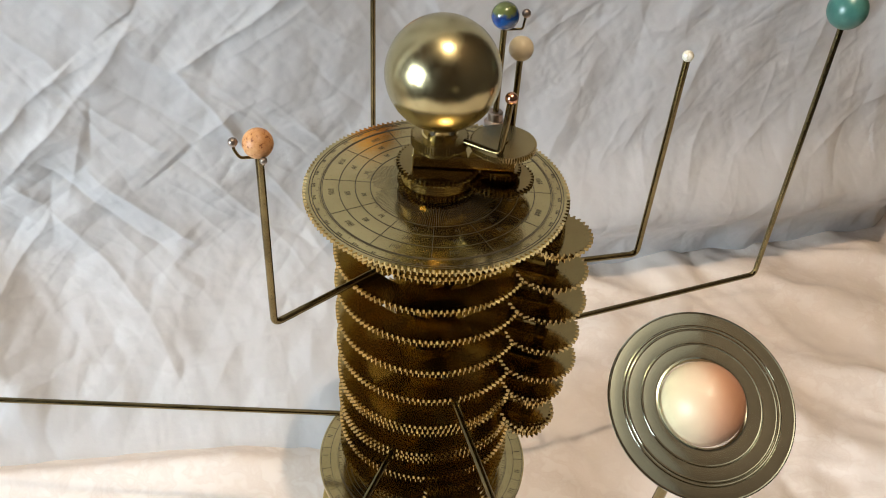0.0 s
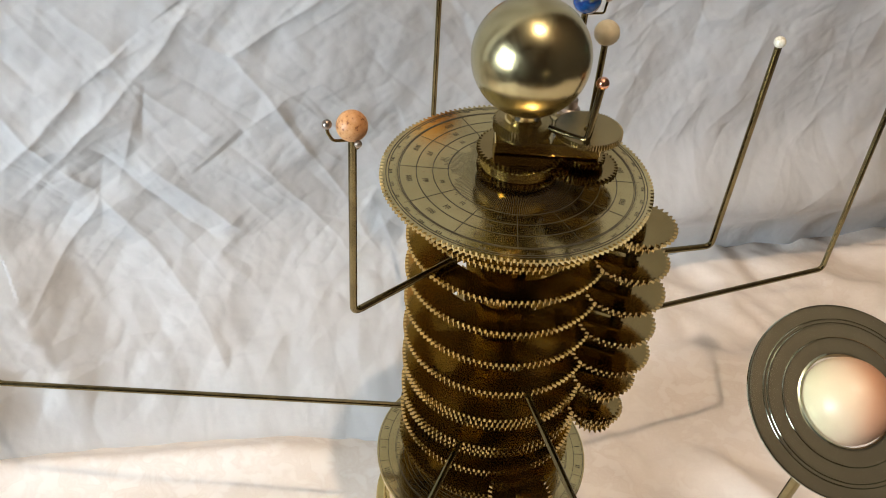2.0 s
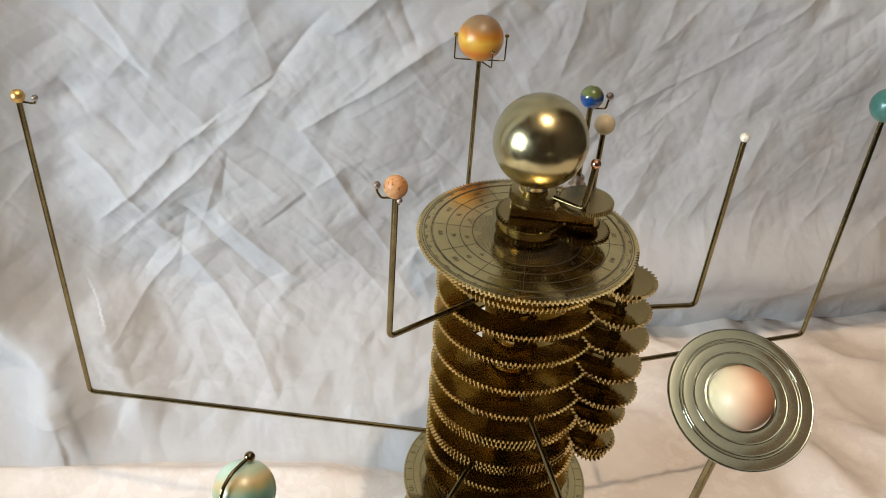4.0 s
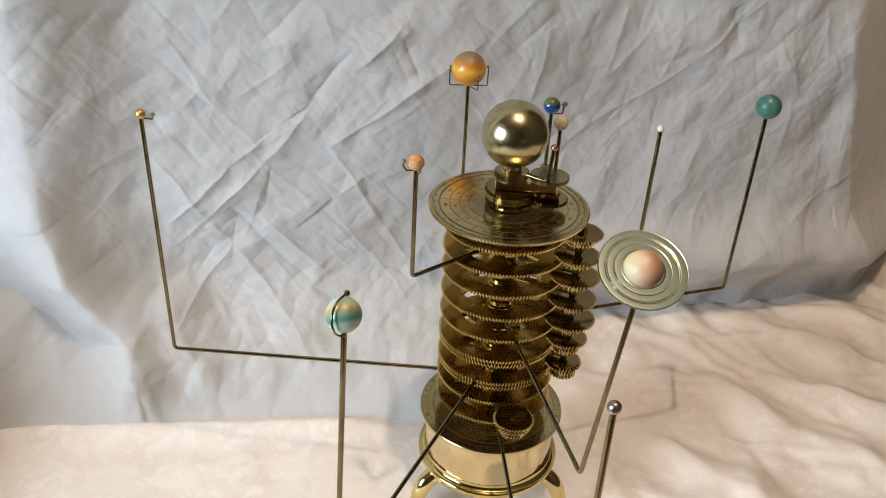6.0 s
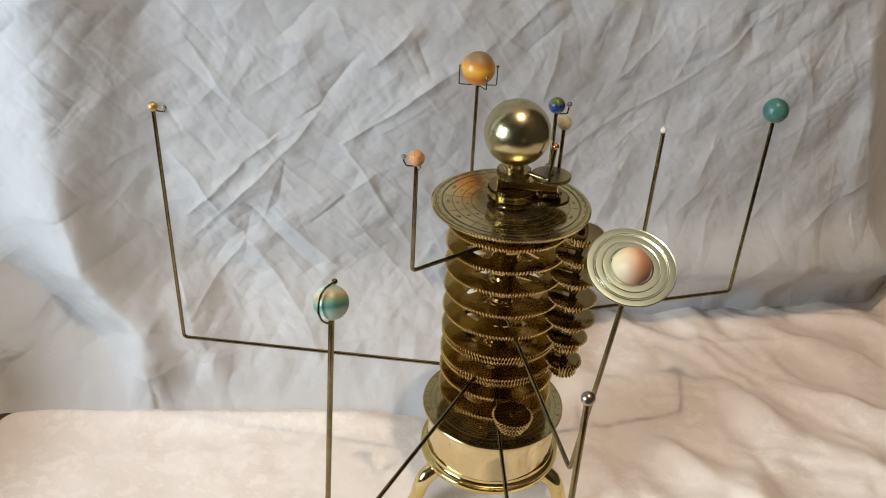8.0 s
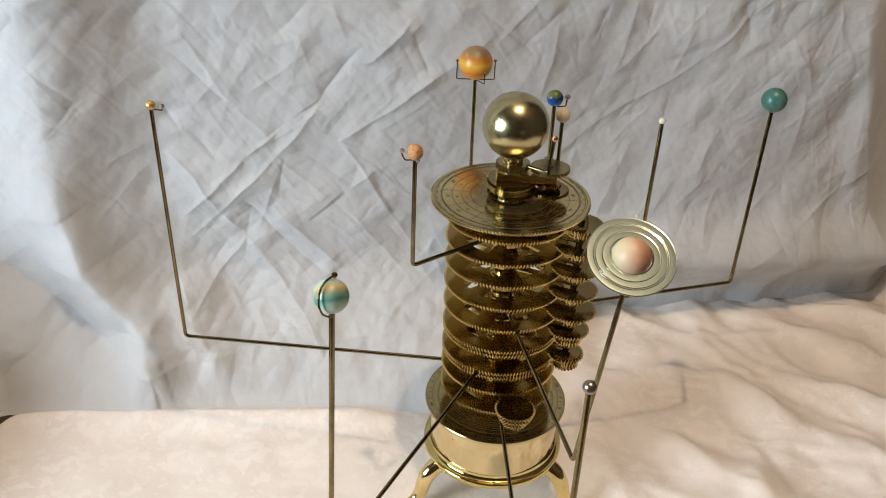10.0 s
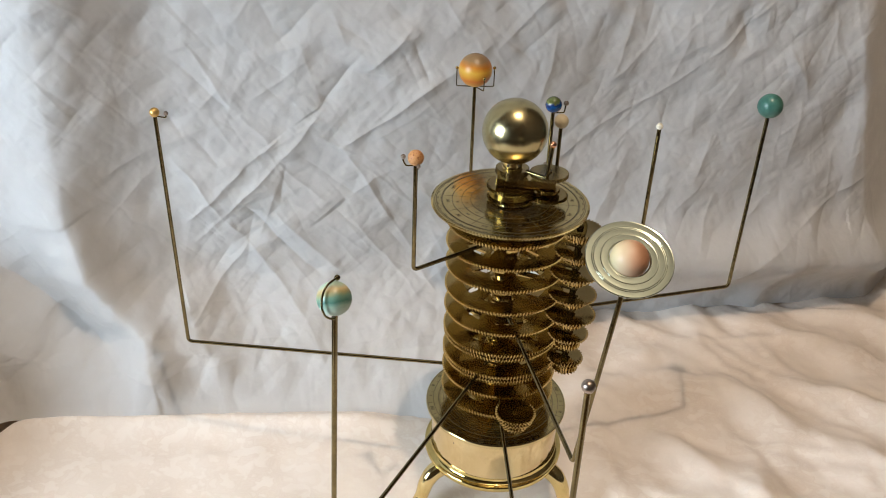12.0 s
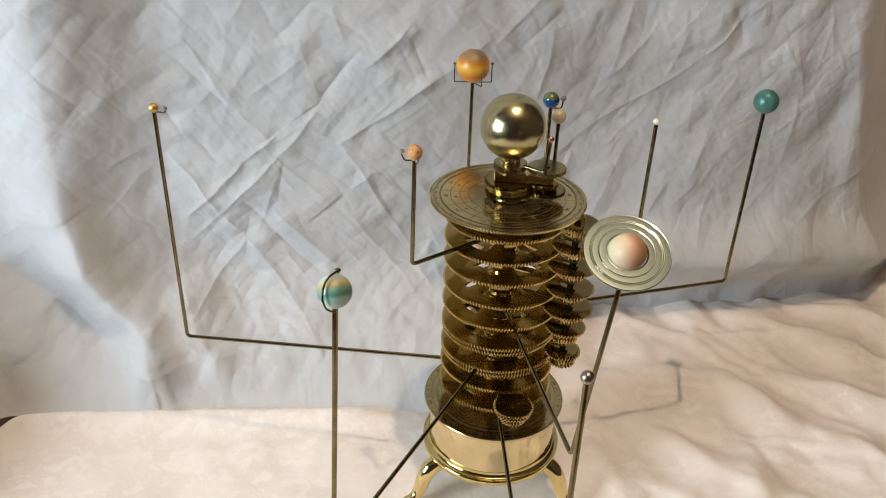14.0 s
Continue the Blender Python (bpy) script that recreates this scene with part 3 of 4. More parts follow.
# the table under its cloth
TX0, TX1, TY0, TY1 = -0.545, 0.78, -0.56, 0.62
TURN = radians(14.0)
table = tagged(new("table"), "brown wooden table under a white damask cloth", "table")
table.location, table.rotation_euler = (0, 0, Z0), (0, 0, TURN)
bm = bmesh.new()
outline = [bm.verts.new((x, y, 0.710)) for x, y in ((TX0, TY0), (TX1, TY0), (TX1, TY1), (0.254, TY1), (TX0, 0.037))]
top = bmesh.ops.extrude_face_region(bm, geom=[bm.faces.new(outline)])
bmesh.ops.translate(bm, vec=(0, 0, 0.028), verts=[v for v in top["geom"] if isinstance(v, bmesh.types.BMVert)])
bmesh.ops.bevel(bm, geom=list(bm.edges), offset=0.004, segments=2, affect="EDGES", profile=0.5)
part("tabletop", bm, WOOD, table, "wooden top with one corner cut off")
for lx, ly in ((TX0 + 0.08, TY0 + 0.08), (TX1 - 0.08, TY0 + 0.08), (TX1 - 0.08, TY1 - 0.08), (-0.34, 0.07)):
    bm = bmesh.new()
    box(bm, lx - 0.03, lx + 0.03, ly - 0.03, ly + 0.03, 0.0, 0.71, 0.004)
    part("leg", bm, WOOD, table)

nu, nv = 560, 560
cu, cv = np.meshgrid(np.linspace(TX0 - 0.38, TX1 + 0.30, nu), np.linspace(TY0 - 0.35, TY1 + 0.36, nv), indexing="ij")
cz = np.zeros_like(cu)
LAID = [(-0.53, -0.022, -0.02, 0.072, 0.0170, 0.013), (0.100, 0.305, 0.225, 0.228, 0.0105, 0.015), (0.225, 0.165, 0.385, 0.088, 0.0140, 0.022),
        (0.310, 0.372, 0.470, 0.312, 0.0085, 0.013), (0.175, 0.085, 0.270, 0.008, 0.0095, 0.015), (0.088, 0.060, 0.130, -0.020, 0.0090, 0.014),
        (0.330, 0.205, 0.450, 0.160, 0.0090, 0.013), (0.290, 0.310, 0.430, 0.255, 0.0065, 0.014), (0.240, 0.235, 0.340, 0.195, 0.0050, 0.014),
        (-0.45, -0.110, 0.05, -0.080, 0.0045, 0.020), (-0.42, -0.060, -0.12, 0.020, 0.0025, 0.014)]
# the folds wander
bu = cu + 0.040 * (soft_noise(cu, cv, 9.0, 51) - 0.5) + 0.012 * (soft_noise(cu, cv, 26.0, 52) - 0.5)
bv = cv + 0.040 * (soft_noise(cu, cv, 9.0, 53) - 0.5) + 0.012 * (soft_noise(cu, cv, 26.0, 54) - 0.5)
straight = np.clip((0.02 - cu) / 0.05, 0, 1)
bu, bv = bu + (cu - bu) * straight, bv + (cv - bv) * straight
for c in LAID:
    cz += crease(bu, bv, *c) * (0.65 + 0.7 * soft_noise(cu, cv, 7.0, 55) * (1 - straight) + 0.35 * straight)
for k in range(150):
    ax, ay = rng.uniform(-0.45, 0.7), rng.uniform(-0.3, 0.55)
    way, length = rng.normal(-0.45, 0.5), rng.uniform(0.05, 0.22)
    cz += crease(cu, cv, ax, ay, ax + length * math.cos(way), ay + length * math.sin(way), rng.uniform(-0.0010, 0.0018) * (1.7 if ax > 0.08 else 0.8), rng.uniform(0.005, 0.014))
cz += 0.010 * np.clip((cu + 0.12) / 0.2, 0.25, 1) * (soft_noise(cu * 0.7 + cv * 0.5, cv * 1.5 + cu * 0.6, 10.0, 11) - 0.45) + (1 - 0.7 * straight) * (0.006 * (soft_noise(cu, cv, 28.0, 12) - 0.5) + 0.005 * (facets(bu, bv, 17.0, 56) - 0.5)) + 0.0012 * (soft_noise(cu, cv, 70.0, 13) - 0.5)
# drawn folds that run with the larger ones
ru, rv = 0.90 * bu - 0.44 * bv, 0.44 * bu + 0.90 * bv
drawn = np.clip((cu - 0.04) / 0.08, 0, 1)
cz += drawn * (0.010 * (soft_noise(ru * 0.36, rv, 22.0, 57) - 0.5) + 0.0045 * (soft_noise(ru * 0.45, rv, 52.0, 58) - 0.5) + 0.006 * (facets(ru * 0.7, rv, 30.0, 59) - 0.5) + 0.0028 * (facets(ru * 0.8, rv, 64.0, 60) - 0.5))
near = np.clip((np.hypot(cu, cv) - 0.09) / 0.06, 0, 1)
cz = np.clip(cz * near, -0.002, None)
# beyond the edges of the table, which stands askew, the cloth hangs down
tu, tv = cu * math.cos(TURN) + cv * math.sin(TURN), cv * math.cos(TURN) - cu * math.sin(TURN)
cx, cy = np.clip(tu, TX0, TX1), np.clip(tv, TY0, TY1)
over = np.hypot(tu - cx, tv - cy)
flare = np.minimum(over, 0.012) + 0.10 * over
norm = np.maximum(over, 1e-6)
qx, qy = cx + (tu - cx) / norm * flare, cy + (tv - cy) / norm * flare
# the cut corner
past = (tu + 0.442) * -0.590 + (tv - 0.112) * 0.808
out = np.minimum(past, 0.012) + 0.10 * past
cut = past > np.maximum(over, 0)
qx, qy, over = np.where(cut, tu + 0.590 * (past - out), qx), np.where(cut, tv - 0.808 * (past - out), qy), np.where(cut, past, over)
px, py = qx * math.cos(TURN) - qy * math.sin(TURN), qx * math.sin(TURN) + qy * math.cos(TURN)
cz = np.where(over > 0, cz * np.exp(-over * 30) - np.maximum(over - 0.006, 0) * 0.99, cz)
pts = np.stack([px, py, cz - 0.0022], -1).reshape(-1, 3)
tagged(grid_mesh("tablecloth", pts, nu, nv, DAMASK), "pale damask tablecloth with soft folds on the table", "tablecloth")


# ---------------------------------------------------------------- the orrery
orrery = tagged(new("orrery"), "tall brass geared orrery with painted planets standing on the table", "orrery")
DIAL_Z, DIAL_R = 0.2970, 0.0622
BASE_Z, BASE_R = 0.0974, 0.0626
LEVELS = [0.2815, 0.2622, 0.2427, 0.2220, 0.2018, 0.1812, 0.1590, 0.1391, 0.1180]
RIGHT = (0.0558, -0.0178)
FRONT = (0.0190, -0.0555)


def turned(name, profile, mat, label="", steps=64, at=(0, 0), smooth=35):
    bm = bmesh.new()
    lathe(bm, profile, steps, *at)
    return part(name, bm, mat, orrery, label, smooth)


# foot: three curved legs, drum and base dial
for turn in (218, 338, 98):
    bm = bmesh.new()
    way = [(0.034, 0.042), (0.054, 0.0405), (0.065, 0.036), (0.0715, 0.026), (0.0745, 0.014), (0.081, 0.0062), (0.090, 0.0048)]
    m = Matrix.Rotation(radians(turn), 3, "Z")
    smooth_way = rounded([m @ Vector((r, 0, z)) for r, z in way], 0.008, 4)
    n = len(smooth_way)
    tube(bm, smooth_way, 0.006, 16, [0.0092 - 0.0046 * i / (n - 1) for i in range(n)])
    part("leg", bm, BRIGHT_BRASS, orrery, "polished curved brass leg", 60)
turned("drum", [(0.050, 0.0925), (0.0570, 0.0925), (0.0573, 0.0915), (0.0568, 0.0740), (0.0570, 0.0545), (0.0570, 0.0505), (0.0, 0.0505)], DRUM_BRASS, "polished pale brass drum", 160)
bm = bmesh.new()
tube(bm, [(-0.0312, -0.0470, 0.0822), (-0.0317, -0.0477, 0.0822)], 0.0006, 10)
part("drum_hole", bm, ENGRAVING, orrery, "small dark hole in the drum")
turned("flange", [(0.0572, 0.0545), (0.0574, 0.0525), (0.0582, 0.0508), (0.0596, 0.0498), (0.0612, 0.0494), (0.0624, 0.0492), (0.0630, 0.0484), (0.0631, 0.0462), (0.0626, 0.0446),
                  (0.0612, 0.0432), (0.0585, 0.0420), (0.0550, 0.0412), (0.0, 0.0410)], GOLD_BRASS, "rolled golden flange at the foot of the drum", 160)
turned("base_dial", [(0.0, BASE_Z), (BASE_R - 0.0004, BASE_Z), (BASE_R, BASE_Z - 0.0005), (BASE_R, BASE_Z - 0.0030), (BASE_R - 0.0006, BASE_Z - 0.0036), (0.048, BASE_Z - 0.0040), (0.048, 0.0926)],
       DIAL_BRASS, "engraved flat brass calendar ring", 128)


def flat_ring(bm, r0, r1, z, steps=144):
    lathe(bm, [(r0, z), (r1, z)], steps)


def tick(bm, angle, r0, r1, width, z):
    c, s = math.cos(angle), math.sin(angle)
    w = width / 2
    vs = [bm.verts.new((r * c - q * s, r * s + q * c, z)) for r, q in ((r0, -w), (r1, -w), (r1, w), (r0, w))]
    bm.faces.new(vs)


# engraved lines, ticks and bars for lettering, filled black
bm = bmesh.new()
z = BASE_Z + 0.00012
for r in (0.0345, 0.0375, 0.0400, 0.0418, 0.0446, 0.0470, 0.0510, 0.0516, 0.0560, 0.0614):
    flat_ring(bm, r - 0.00012, r + 0.00012, z)
for i in range(180):
    tick(bm, 2 * math.pi * i / 180, 0.0490, 0.0508 if i % 5 else 0.0484, 0.00018, z)
for i in range(24):
    a = 2 * math.pi * (i + 0.5) / 24
    for k in range(1 + (i * 7) % 4):
        tick(bm, a + (k - 1.5) * 0.022, 0.0572, 0.0602, 0.00032, z)
    tick(bm, 2 * math.pi * i / 24, 0.0560, 0.0614, 0.00016, z)
part("base_engraving", bm, ENGRAVING, orrery, "black-filled engraved ticks and numerals")

# main dial: a toothed plate with engraved rings
gear("main_dial", 0, 0, DIAL_Z, orrery, DIAL_BRASS, "large engraved brass dial with a toothed edge", radius=DIAL_R, teeth=146, depth=0.0017, thick=0.0020, hub=0.004)
bm = bmesh.new()
z = DIAL_Z + 0.00012
for r in (0.0592, 0.0580, 0.0538, 0.0532, 0.0455, 0.0380, 0.0310):
    flat_ring(bm, r - 0.00017, r + 0.00017, z)
for i in range(360):
    tick(bm, 2 * math.pi * i / 360, 0.0538, 0.0548 if i % 10 else 0.0560, 0.00012, z)
mark = random.Random(4)
for i in range(180):
    reach = 0.0255 + 0.0065 * abs(math.sin(i * 0.131)) + mark.uniform(0, 0.002)
    tick(bm, 2 * math.pi * i / 180, 0.0185 if i % 3 else 0.0165, reach, 0.00016, z)
for i in range(36):
    a = 2 * math.pi * (i + 0.5) / 36
    for k in range(3 if i % 4 else 2):
        tick(bm, a + (k - 1) * 0.019, 0.0563, 0.0577, 0.00016 + 0.00016 * mark.random(), z)
        tick(bm, a + (k - 1) * 0.019 + 0.006, 0.0565, 0.0576 - 0.0006 * (k % 2), 0.00018, z)
for i in range(12):
    a = 2 * math.pi * (i + 0.3) / 12
    for k in range(6):
        tick(bm, a + k * 0.016, 0.0478, 0.0505 - 0.0005 * (k % 2), 0.00016 + 0.00010 * mark.random(), z)
    for k in range(4):
        tick(bm, a + 0.06 + k * 0.018, 0.0405, 0.0432 - 0.0007 * (k % 2), 0.00022, z)
    for k in range(3):
        tick(bm, a + 0.12 + k * 0.024, 0.0335, 0.0358 - 0.0005 * (k % 2), 0.00022, z)
    tick(bm, 2 * math.pi * i / 12, 0.0310, 0.0532, 0.00024, z)
part("dial_engraving", bm, ENGRAVING, orrery, "black-filled engraved rings, ticks and lettering bars")

# the stack of crossed-out wheels, their collars and the posts
turned("centre_post", [(0.0, 0.298), (0.0052, 0.298), (0.0052, 0.0970), (0.0, 0.0970)], GEAR_BRASS, "", 32)
for k, z in enumerate(LEVELS):
    gear("gear_wheel", 0, 0, z, orrery, GEAR_BRASS, radius=0.0493, teeth=112, depth=0.0018, thick=0.0022, rim=0.0132, hub=0.0190, bore=0.0056, spokes=5, spoke_part=0.32, phase=0.37 * k + 0.2)
    low = LEVELS[k + 1] + 0.0006 if k + 1 < len(LEVELS) else BASE_Z + 0.0006
    turned("collar", [(0.0054, z - 0.0023), (0.0094, z - 0.0020), (0.0099, z - 0.0028), (0.0099, z - 0.0052), (0.0076, z - 0.0056), (0.0076, z - 0.0092), (0.0100, z - 0.0110),
                      (0.0104, z - 0.0140), (0.0122, z - 0.0150), (0.0124, low + 0.001), (0.0054, low + 0.001)], GEAR_BRASS, "turned brass collar", 40)
for z in (LEVELS[5] - 0.0042, LEVELS[6] - 0.0042):
    gear("gear_wheel", 0, 0, z, orrery, GEAR_BRASS, radius=0.0491, teeth=112, depth=0.0018, thick=0.0020, rim=0.0132, hub=0.0190, bore=0.0056, spokes=5, spoke_part=0.32, phase=0.9)

turned("under_disc", [(0.0, 0.2945), (0.0335, 0.2945), (0.0340, 0.2940), (0.0340, 0.2870), (0.0335, 0.2866), (0.0, 0.2866)], WHEEL_BRASS, "dark brass disc under the dial", 96)

# the side train: a post with wheels and pinions
turned("side_post", [(0.0, 0.2905), (0.0026, 0.2905), (0.0026, 0.1480), (0.0, 0.1480)], ROD_BRASS, "", 24, RIGHT)
for z, r in ((0.2877, 0.0171), (0.2680, 0.0180), (0.2496, 0.0198), (0.2290, 0.0195), (0.2100, 0.0205), (0.1908, 0.0168), (0.1678, 0.0143), (0.1560, 0.0115)):
    gear("side_wheel", *RIGHT, z, orrery, WHEEL_BRASS, radius=r, teeth=int(r * 2150), depth=0.0019, thick=0.0016, hub=0.0020)
for z, top in zip(LEVELS[:7], (0.2860, 0.2663, 0.2479, 0.2273, 0.2083, 0.1891, 0.1661)):
    gear("pinion", *RIGHT, z + 0.0012, orrery, GEAR_BRASS, radius=0.0112, teeth=24, depth=0.0020, thick=0.0040, hub=0.0020)
    gear("small_wheel", *RIGHT, top - 0.0002, orrery, WHEEL_BRASS, radius=0.0150, teeth=32, depth=0.0018, thick=0.0020, hub=0.0020)
m = Matrix.Rotation(math.atan2(RIGHT[1], RIGHT[0]), 4, "Z")
for z in LEVELS[:6]:
    bm = bmesh.new()
    box(bm, 0.012, 0.0625, -0.0035, 0.0035, z - 0.0100, z - 0.0078, 0.0005, m)
    part("bridge", bm, GEAR_BRASS, orrery)
turned("front_post", [(0.0, 0.1340), (0.0024, 0.1340), (0.0024, 0.1165), (0.0, 0.1165)], GEAR_BRASS, "", 24, FRONT)
for z, r in ((0.1318, 0.0168), (0.1265, 0.0150), (0.1190, 0.0108)):
    gear("side_wheel", *FRONT, z, orrery, GEAR_BRASS, radius=r, teeth=int(r * 2150), depth=0.0019, thick=0.0016, hub=0.0020)

# the small train above the dial that carries the sun
SIDE = (0.0284, -0.0018)
gear("sun_gear", 0, 0, 0.3027, orrery, WHEEL_BRASS, radius=0.0186, teeth=48, depth=0.0016, thick=0.0026, hub=0.004)
turned("sun_ring", [(0.0158, 0.3029), (0.0170, 0.3030), (0.0174, 0.3034), (0.0174, 0.3080), (0.0170, 0.3084), (0.0158, 0.3086)], GOLD_BRASS, "bright plain brass ring", 64)
turned("sun_foot", [(0.0, 0.3000), (0.0110, 0.3000), (0.0125, 0.2990), (0.0130, 0.2972), (0.0, 0.2972)], BRIGHT_BRASS, "", 48)
gear("sun_gear", 0, 0, 0.3116, orrery, WHEEL_BRASS, radius=0.0192, teeth=50, depth=0.0016, thick=0.0026, hub=0.004)
m = Matrix.Rotation(math.atan2(SIDE[1], SIDE[0]), 4, "Z")
turned("sun_post", [(0.0, 0.3320), (0.0060, 0.3320), (0.0060, 0.3000), (0.0, 0.3000)], GEAR_BRASS, "", 32)
bm = bmesh.new()
box(bm, -0.0118, 0.0345, -0.0074, 0.0074, 0.3121, 0.3182, 0.0005, Matrix.Rotation(radians(1.0), 4, "Z"))
part("bridge_bar", bm, BRIGHT_BRASS, orrery, "square-cut polished brass bar")
gear("sun_gear", 0, 0, 0.3256, orrery, TRAIN_BRASS, radius=0.0130, teeth=60, depth=0.0010, thick=0.0046, hub=0.004)
turned("sun_collar", [(0.0, 0.3325), (0.0070, 0.3325), (0.0075, 0.3320), (0.0075, 0.3266), (0.0082, 0.3260), (0.0082, 0.3254), (0.0, 0.3254)], BRIGHT_BRASS, "turned brass collar", 64)
turned("sun_spacer", [(0.0, 0.3212), (0.0100, 0.3212), (0.0100, 0.3180), (0.0, 0.3180)], TRAIN_BRASS, "", 48)
for at in ((-0.0028, -0.0068, 0.3298), (0.0048, -0.0056, 0.3296)):
    bm = bmesh.new()
    tube(bm, [Vector(at), Vector(at) + Vector((at[0], at[1], 0)).normalized() * 0.0012], 0.0011, 12)
    part("screw", bm, ENGRAVING, orrery, "dark grub screw", 40)
turned("small_post", [(0.0, 0.3256), (0.0022, 0.3256), (0.0022, 0.2990), (0.0, 0.2990)], GEAR_BRASS, "", 24, SIDE)
bm = bmesh.new()
box(bm, SIDE[0] - 0.0016, SIDE[0] + 0.0016, SIDE[1] - 0.0005, SIDE[1] + 0.0005, 0.3254, 0.3258)
part("slot", bm, ENGRAVING, orrery, "dark screw slot")
gear("side_wheel", *SIDE, 0.3248, orrery, TRAIN_BRASS, radius=0.0149, teeth=72, depth=0.0009, thick=0.0028, hub=0.0020)
gear("side_wheel", *SIDE, 0.3114, orrery, WHEEL_BRASS, radius=0.0095, teeth=26, depth=0.0015, thick=0.0024, hub=0.0020)
gear("side_wheel", *SIDE, 0.3068, orrery, WHEEL_BRASS, radius=0.0158, teeth=42, depth=0.0016, thick=0.0026, hub=0.0020)
bm = bmesh.new()
ball(bm, (0, 0, 0), 0.025, 96, 64)
sun_ball = part("sun_ball", bm, SUN_BRASS, orrery, "large polished brass ball, slightly scuffed on top", 180)
sun_ball.location = (0, 0, 0.355)


# ---------------------------------------------------------------- planets on their arms
def planet_arm(points, radius=0.0016, bend=0.004, start=None):
    bm = bmesh.new()
    tube(bm, rounded(points, bend), radius, 14)
    return part("planet_arm", bm, ROD_BRASS, orrery, "bent brass rod", 60)


def planet(arm, name, centre, radius, mat, label):
    bm = bmesh.new()
    ball(bm, (0, 0, 0), radius)
    ob = part(name, bm, mat, arm, label, 180)
    ob.location = centre
    return ob


def moon(arm, centre, points, radius, mat=SILVER, wire=0.0006):
    """A bead on a thin bent wire beside its planet; points from the planet's centre."""
    c = Vector(centre)
    bm = bmesh.new()
    tube(bm, rounded([c + Vector(p) for p in points], 0.0012, 4), wire, 8)
    part("moon_wire", bm, ROD_BRASS, arm, "thin bent wire", 60)
    bm = bmesh.new()
    ball(bm, (0, 0, 0), radius, 20, 12)
    ob = part("moon", bm, mat, arm, "small metal bead", 180)
    ob.location = c + Vector(points[-1])


def arm_to(elbow, centre, drop, hub=0.014):
    """From the collar of the stack out to the elbow, then up to the planet."""
    e = Vector(elbow)
    flat = Vector((e.x, e.y, 0)).normalized() * hub
    return planet_arm([(flat.x, flat.y, e.z), e, Vector(centre) - Vector((0, 0, drop))])


c = (0.0291, -0.0106, 0.3510)
arm = planet_arm([(0.0108, -0.0046, 0.3250), (0.0268, -0.0118, 0.3240), (0.0290, -0.0107, 0.3490)], 0.0015, 0.003)
planet(arm, "planet", c, 0.0027, COPPER, "tiny copper-coloured ball")

c = (0.0343, 0.0312, 0.3538)
arm = planet_arm([(0.0118, 0.0107, 0.3058), (0.0343, 0.0312, 0.3058), (0.0343, 0.0312, 0.3490)], 0.0015, 0.0025)
planet(arm, "planet", c, 0.0057, VENUS_PAINT, "cream pearl ball")

# earth rides on a plate that comes out under the dial
c = (0.0274, 0.0598, 0.3566)
way = Vector((c[0], c[1], 0)).normalized()
bm = bmesh.new()
box(bm, 0.012, 0.0735, -0.0065, 0.0065, 0.2838, 0.2860, 0.0006, Matrix.Rotation(math.atan2(c[1], c[0]), 4, "Z"))
plate = part("earth_plate", bm, BRIGHT_BRASS, orrery, "flat brass plate under the dial")
bm = bmesh.new()
lathe(bm, [(0.0, 0.2860), (0.0050, 0.2860), (0.0048, 0.2868), (0.0048, 0.2936), (0.0, 0.2936)], 32, c[0], c[1])
part("earth_pillar", bm, BRIGHT_BRASS, plate, "bright turned brass pillar", 35)
bm = bmesh.new()
lathe(bm, [(0.0, 0.2937), (0.0046, 0.2937), (0.0056, 0.2952), (0.0056, 0.2990), (0.0048, 0.2996), (0.0040, 0.3000), (0.0040, 0.3042), (0.0034, 0.3050), (0.0, 0.3050)], 32, c[0], c[1])
part("earth_bearing", bm, SILVER, plate, "dull grey turned bearing", 35)
arm = planet_arm([(c[0], c[1], 0.3040), (c[0], c[1], 0.3515)], 0.0016, 0.002)
planet(arm, "planet", c, 0.0068, EARTH_PAINT, "glossy blue and green globe")
moon(arm, c, [(0.0006, -0.0005, -0.0068), (0.0090, 0.0012, -0.0066), (0.0098, 0.0014, -0.0005), (0.0100, 0.0014, 0.0012)], 0.0022)

c = (-0.0650, -0.0648, 0.3558)
arm = arm_to((-0.0660, -0.0642, 0.2645), c, 0.005)
planet(arm, "planet", c, 0.0057, MARS_PAINT, "speckled orange ball")
moon(arm, c, [(0.0, 0.0, -0.0058), (-0.0065, -0.0020, -0.0055), (-0.0085, -0.0022, -0.0020), (-0.0085, -0.0022, 0.0012)], 0.0018)
moon(arm, c, [(0.0, 0.0, -0.0058), (0.0025, -0.0045, -0.0066), (0.0028, -0.0052, -0.0040)], 0.0014)

c = (0.1091, 0.0293, 0.3561)
arm = arm_to((0.1085, 0.0305, 0.2402), c, 0.002)
planet(arm, "planet", c, 0.0026, CERES_PAINT, "tiny speckled white ball")

c = (-0.0443, 0.1406, 0.3547)
arm = arm_to((-0.0443, 0.1406, 0.2285), c, 0.0148)
planet(arm, "planet", c, 0.0151, JUPITER_PAINT, "orange ball with brown and cream bands")
for dx, dy, out, top in ((-1.0, -0.10, 0.0165, 0.0015), (1.0, 0.20, 0.0170, 0.0020), (0.62, -0.78, 0.0150, -0.0040), (-0.40, 0.92, 0.0180, 0.0)):
    moon(arm, c, [(0, 0, -0.0152), (dx * out, dy * out, -0.0152), (dx * out, dy * out, top)], 0.0015, GEAR_BRASS, 0.0005)

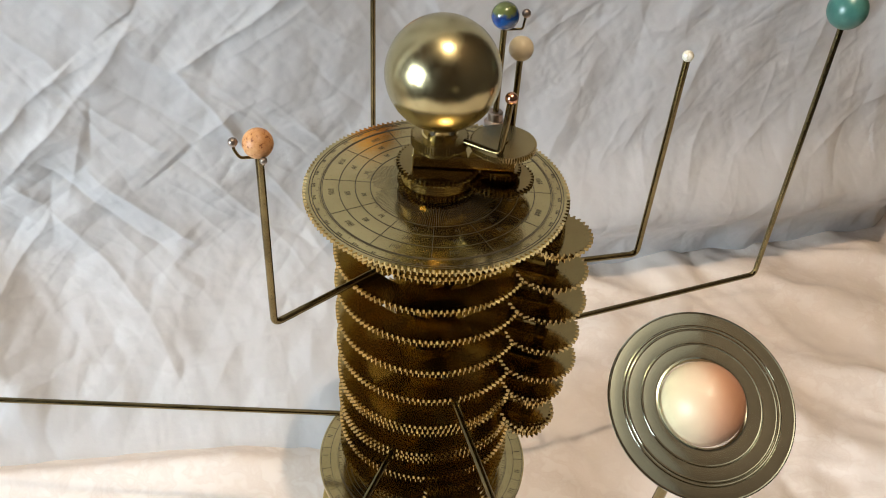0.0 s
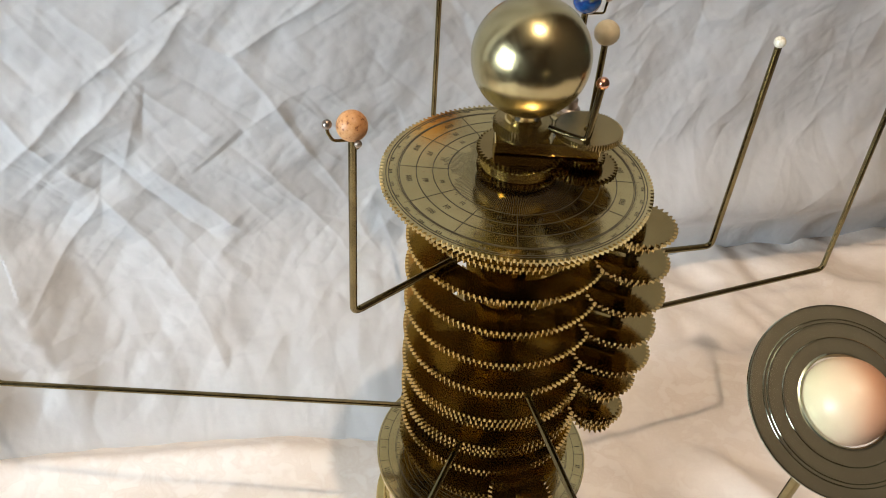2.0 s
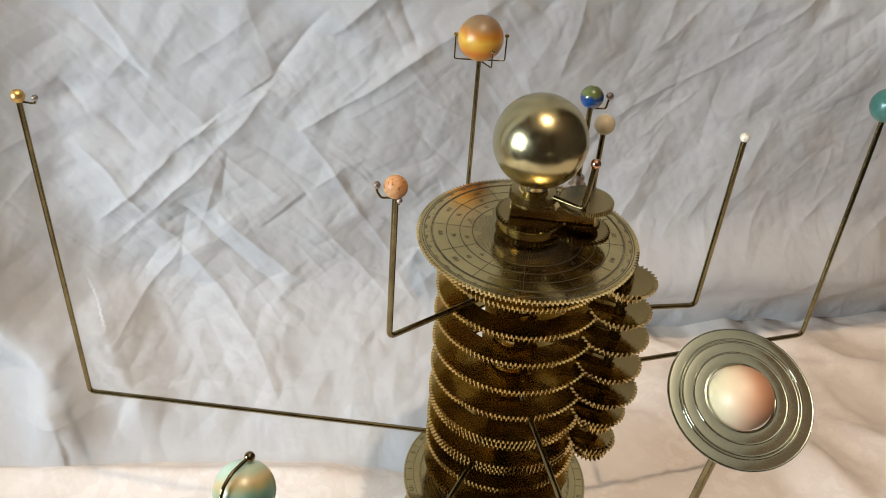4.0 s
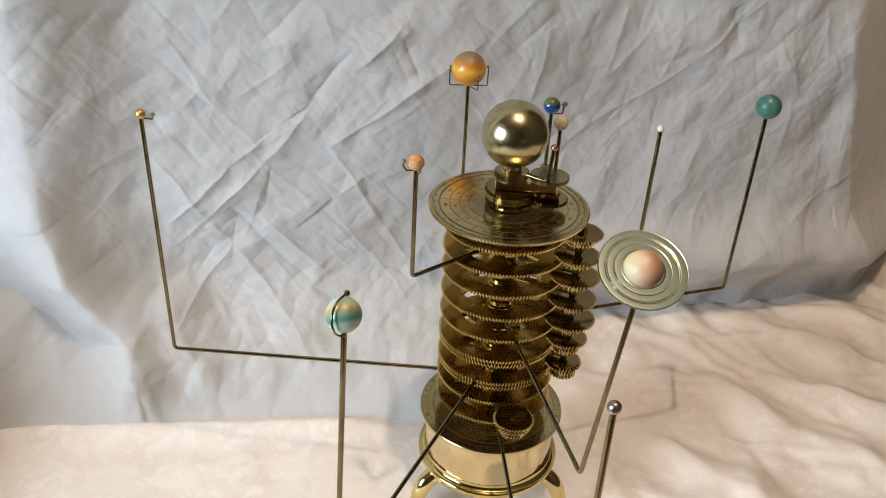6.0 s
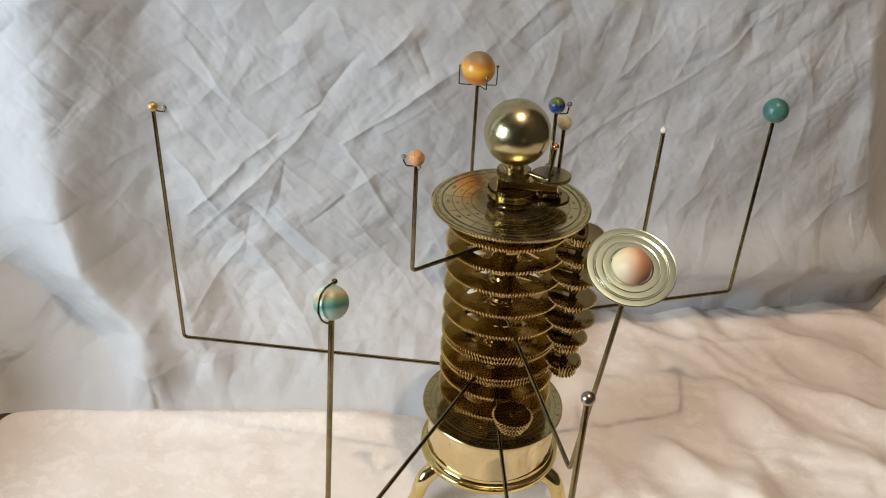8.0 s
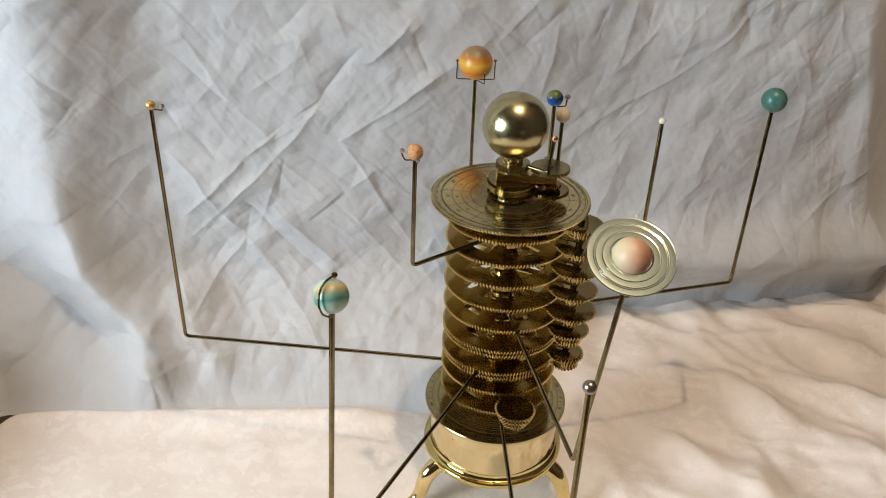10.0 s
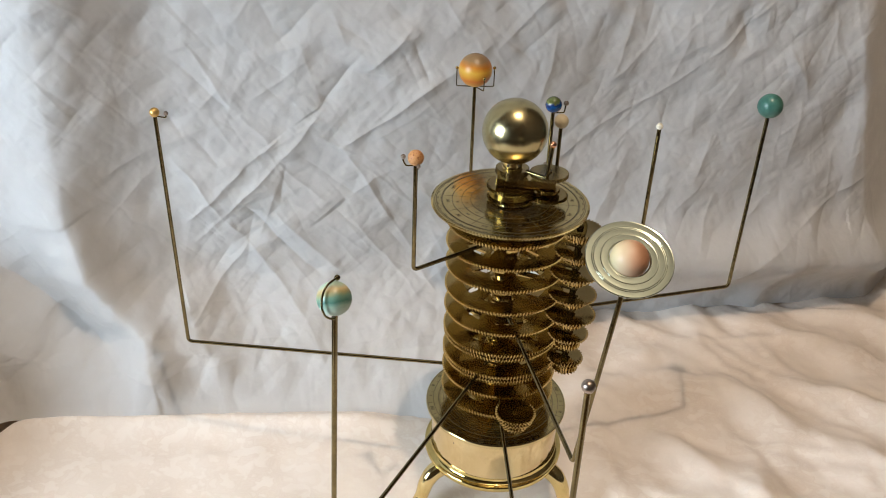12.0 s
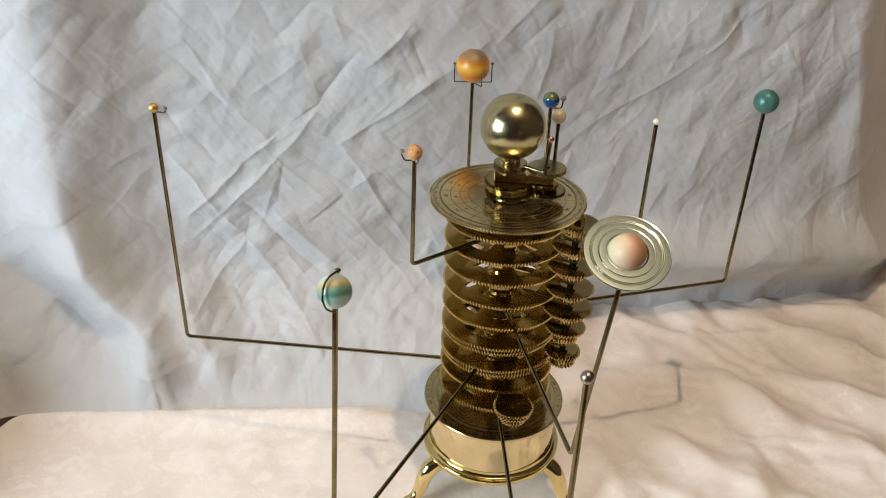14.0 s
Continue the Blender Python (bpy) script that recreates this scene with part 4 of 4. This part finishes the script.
c = (0.0755, -0.1730, 0.3521)
arm = arm_to((0.0594, -0.1784, 0.1993), c, 0.014)
planet(arm, "planet", c, 0.0112, SATURN_PAINT, "salmon pink ball")
tilt = Vector((0.065, -0.475, 0.876)).normalized()
bm = bmesh.new()
ring_way = [(0.0116, -0.0004), (0.0117, 0.0004), (0.0121, 0.0006), (0.0126, 0.0005)]
inner = 0.0126
for r in (0.0164, 0.0204, 0.0214):
    span, inner = (inner, r - 0.0004), r + 0.0003
    if span[1] - span[0] > 0.002:
        ring_way += [(span[0] + (span[1] - span[0]) * k / 10, 0.0005 + 0.00002 * (1 - (k / 5 - 1) ** 2)) for k in range(1, 10)]
    ring_way += [(r - 0.0004, 0.0005), (r - 0.0002, 0.00053), (r, 0.00054), (r + 0.00012, 0.00048), (r + 0.0002, 0.0004), (r + 0.0003, 0.0005)]
ring_way += [(inner + (0.0249 - inner) * k / 10, 0.0005 + 0.00002 * (1 - (k / 5 - 1) ** 2)) for k in range(1, 10)]
ring_way += [(0.0249, 0.0005), (0.0252, 0.00055), (0.0255, 0.0004), (0.0255, -0.0002), (0.0251, -0.0005), (0.0116, -0.0004)]
lathe(bm, ring_way, 160)
ring = part("planet_ring", bm, RING_NICKEL, arm, "wide polished pale metal ring with turned grooves", 4)
ring.matrix_local = Matrix.Translation(c) @ tilt.to_track_quat("Z", "Y").to_matrix().to_4x4()

c = (-0.0786, -0.2416, 0.3523)
arm = arm_to((-0.0865, -0.2416, 0.1540), c, 0.009)
planet(arm, "planet", c, 0.0092, URANUS_PAINT, "marbled sea-green and cream ball")
hoop = []
right, up, near = Vector((0.967, 0.255, 0.0)), Vector((-0.140, 0.532, 0.834)), Vector((0.213, -0.806, 0.551))
for r, u, f in ((0.0, -1.12, 0.1), (-0.25, -1.14, 0.25), (-0.52, -0.98, 0.55), (-0.68, -0.55, 0.90), (-0.66, 0.0, 1.02), (-0.52, 0.45, 0.98), (-0.28, 0.80, 0.78), (0.02, 1.02, 0.50), (0.22, 1.15, 0.30)):
    hoop.append((right * r + up * u + near * f) * 0.0092)
moon(arm, c, hoop, 0.0016, ROD_BRASS, 0.0006)

c = (0.2053, 0.0994, 0.3545)
arm = arm_to((0.2012, 0.0860, 0.1857), c, 0.0095)
planet(arm, "planet", c, 0.0102, NEPTUNE_PAINT, "turquoise painted ball")

c = (-0.2779, -0.0137, 0.3537)
arm = arm_to((-0.2813, -0.0080, 0.1320), c, 0.003)
planet(arm, "planet", c, 0.0038, PLUTO_PAINT, "small golden bead")
moon(arm, c, [(0.0, 0.0, -0.0030), (0.0085, 0.0010, -0.0040), (0.0088, 0.0010, -0.0005)], 0.0018)

c = (0.0509, -0.2913, 0.3520)
arm = arm_to((0.0509, -0.2913, 0.1080), c, 0.0025)
planet(arm, "planet", c, 0.0033, SILVER, "small satin silver bead")
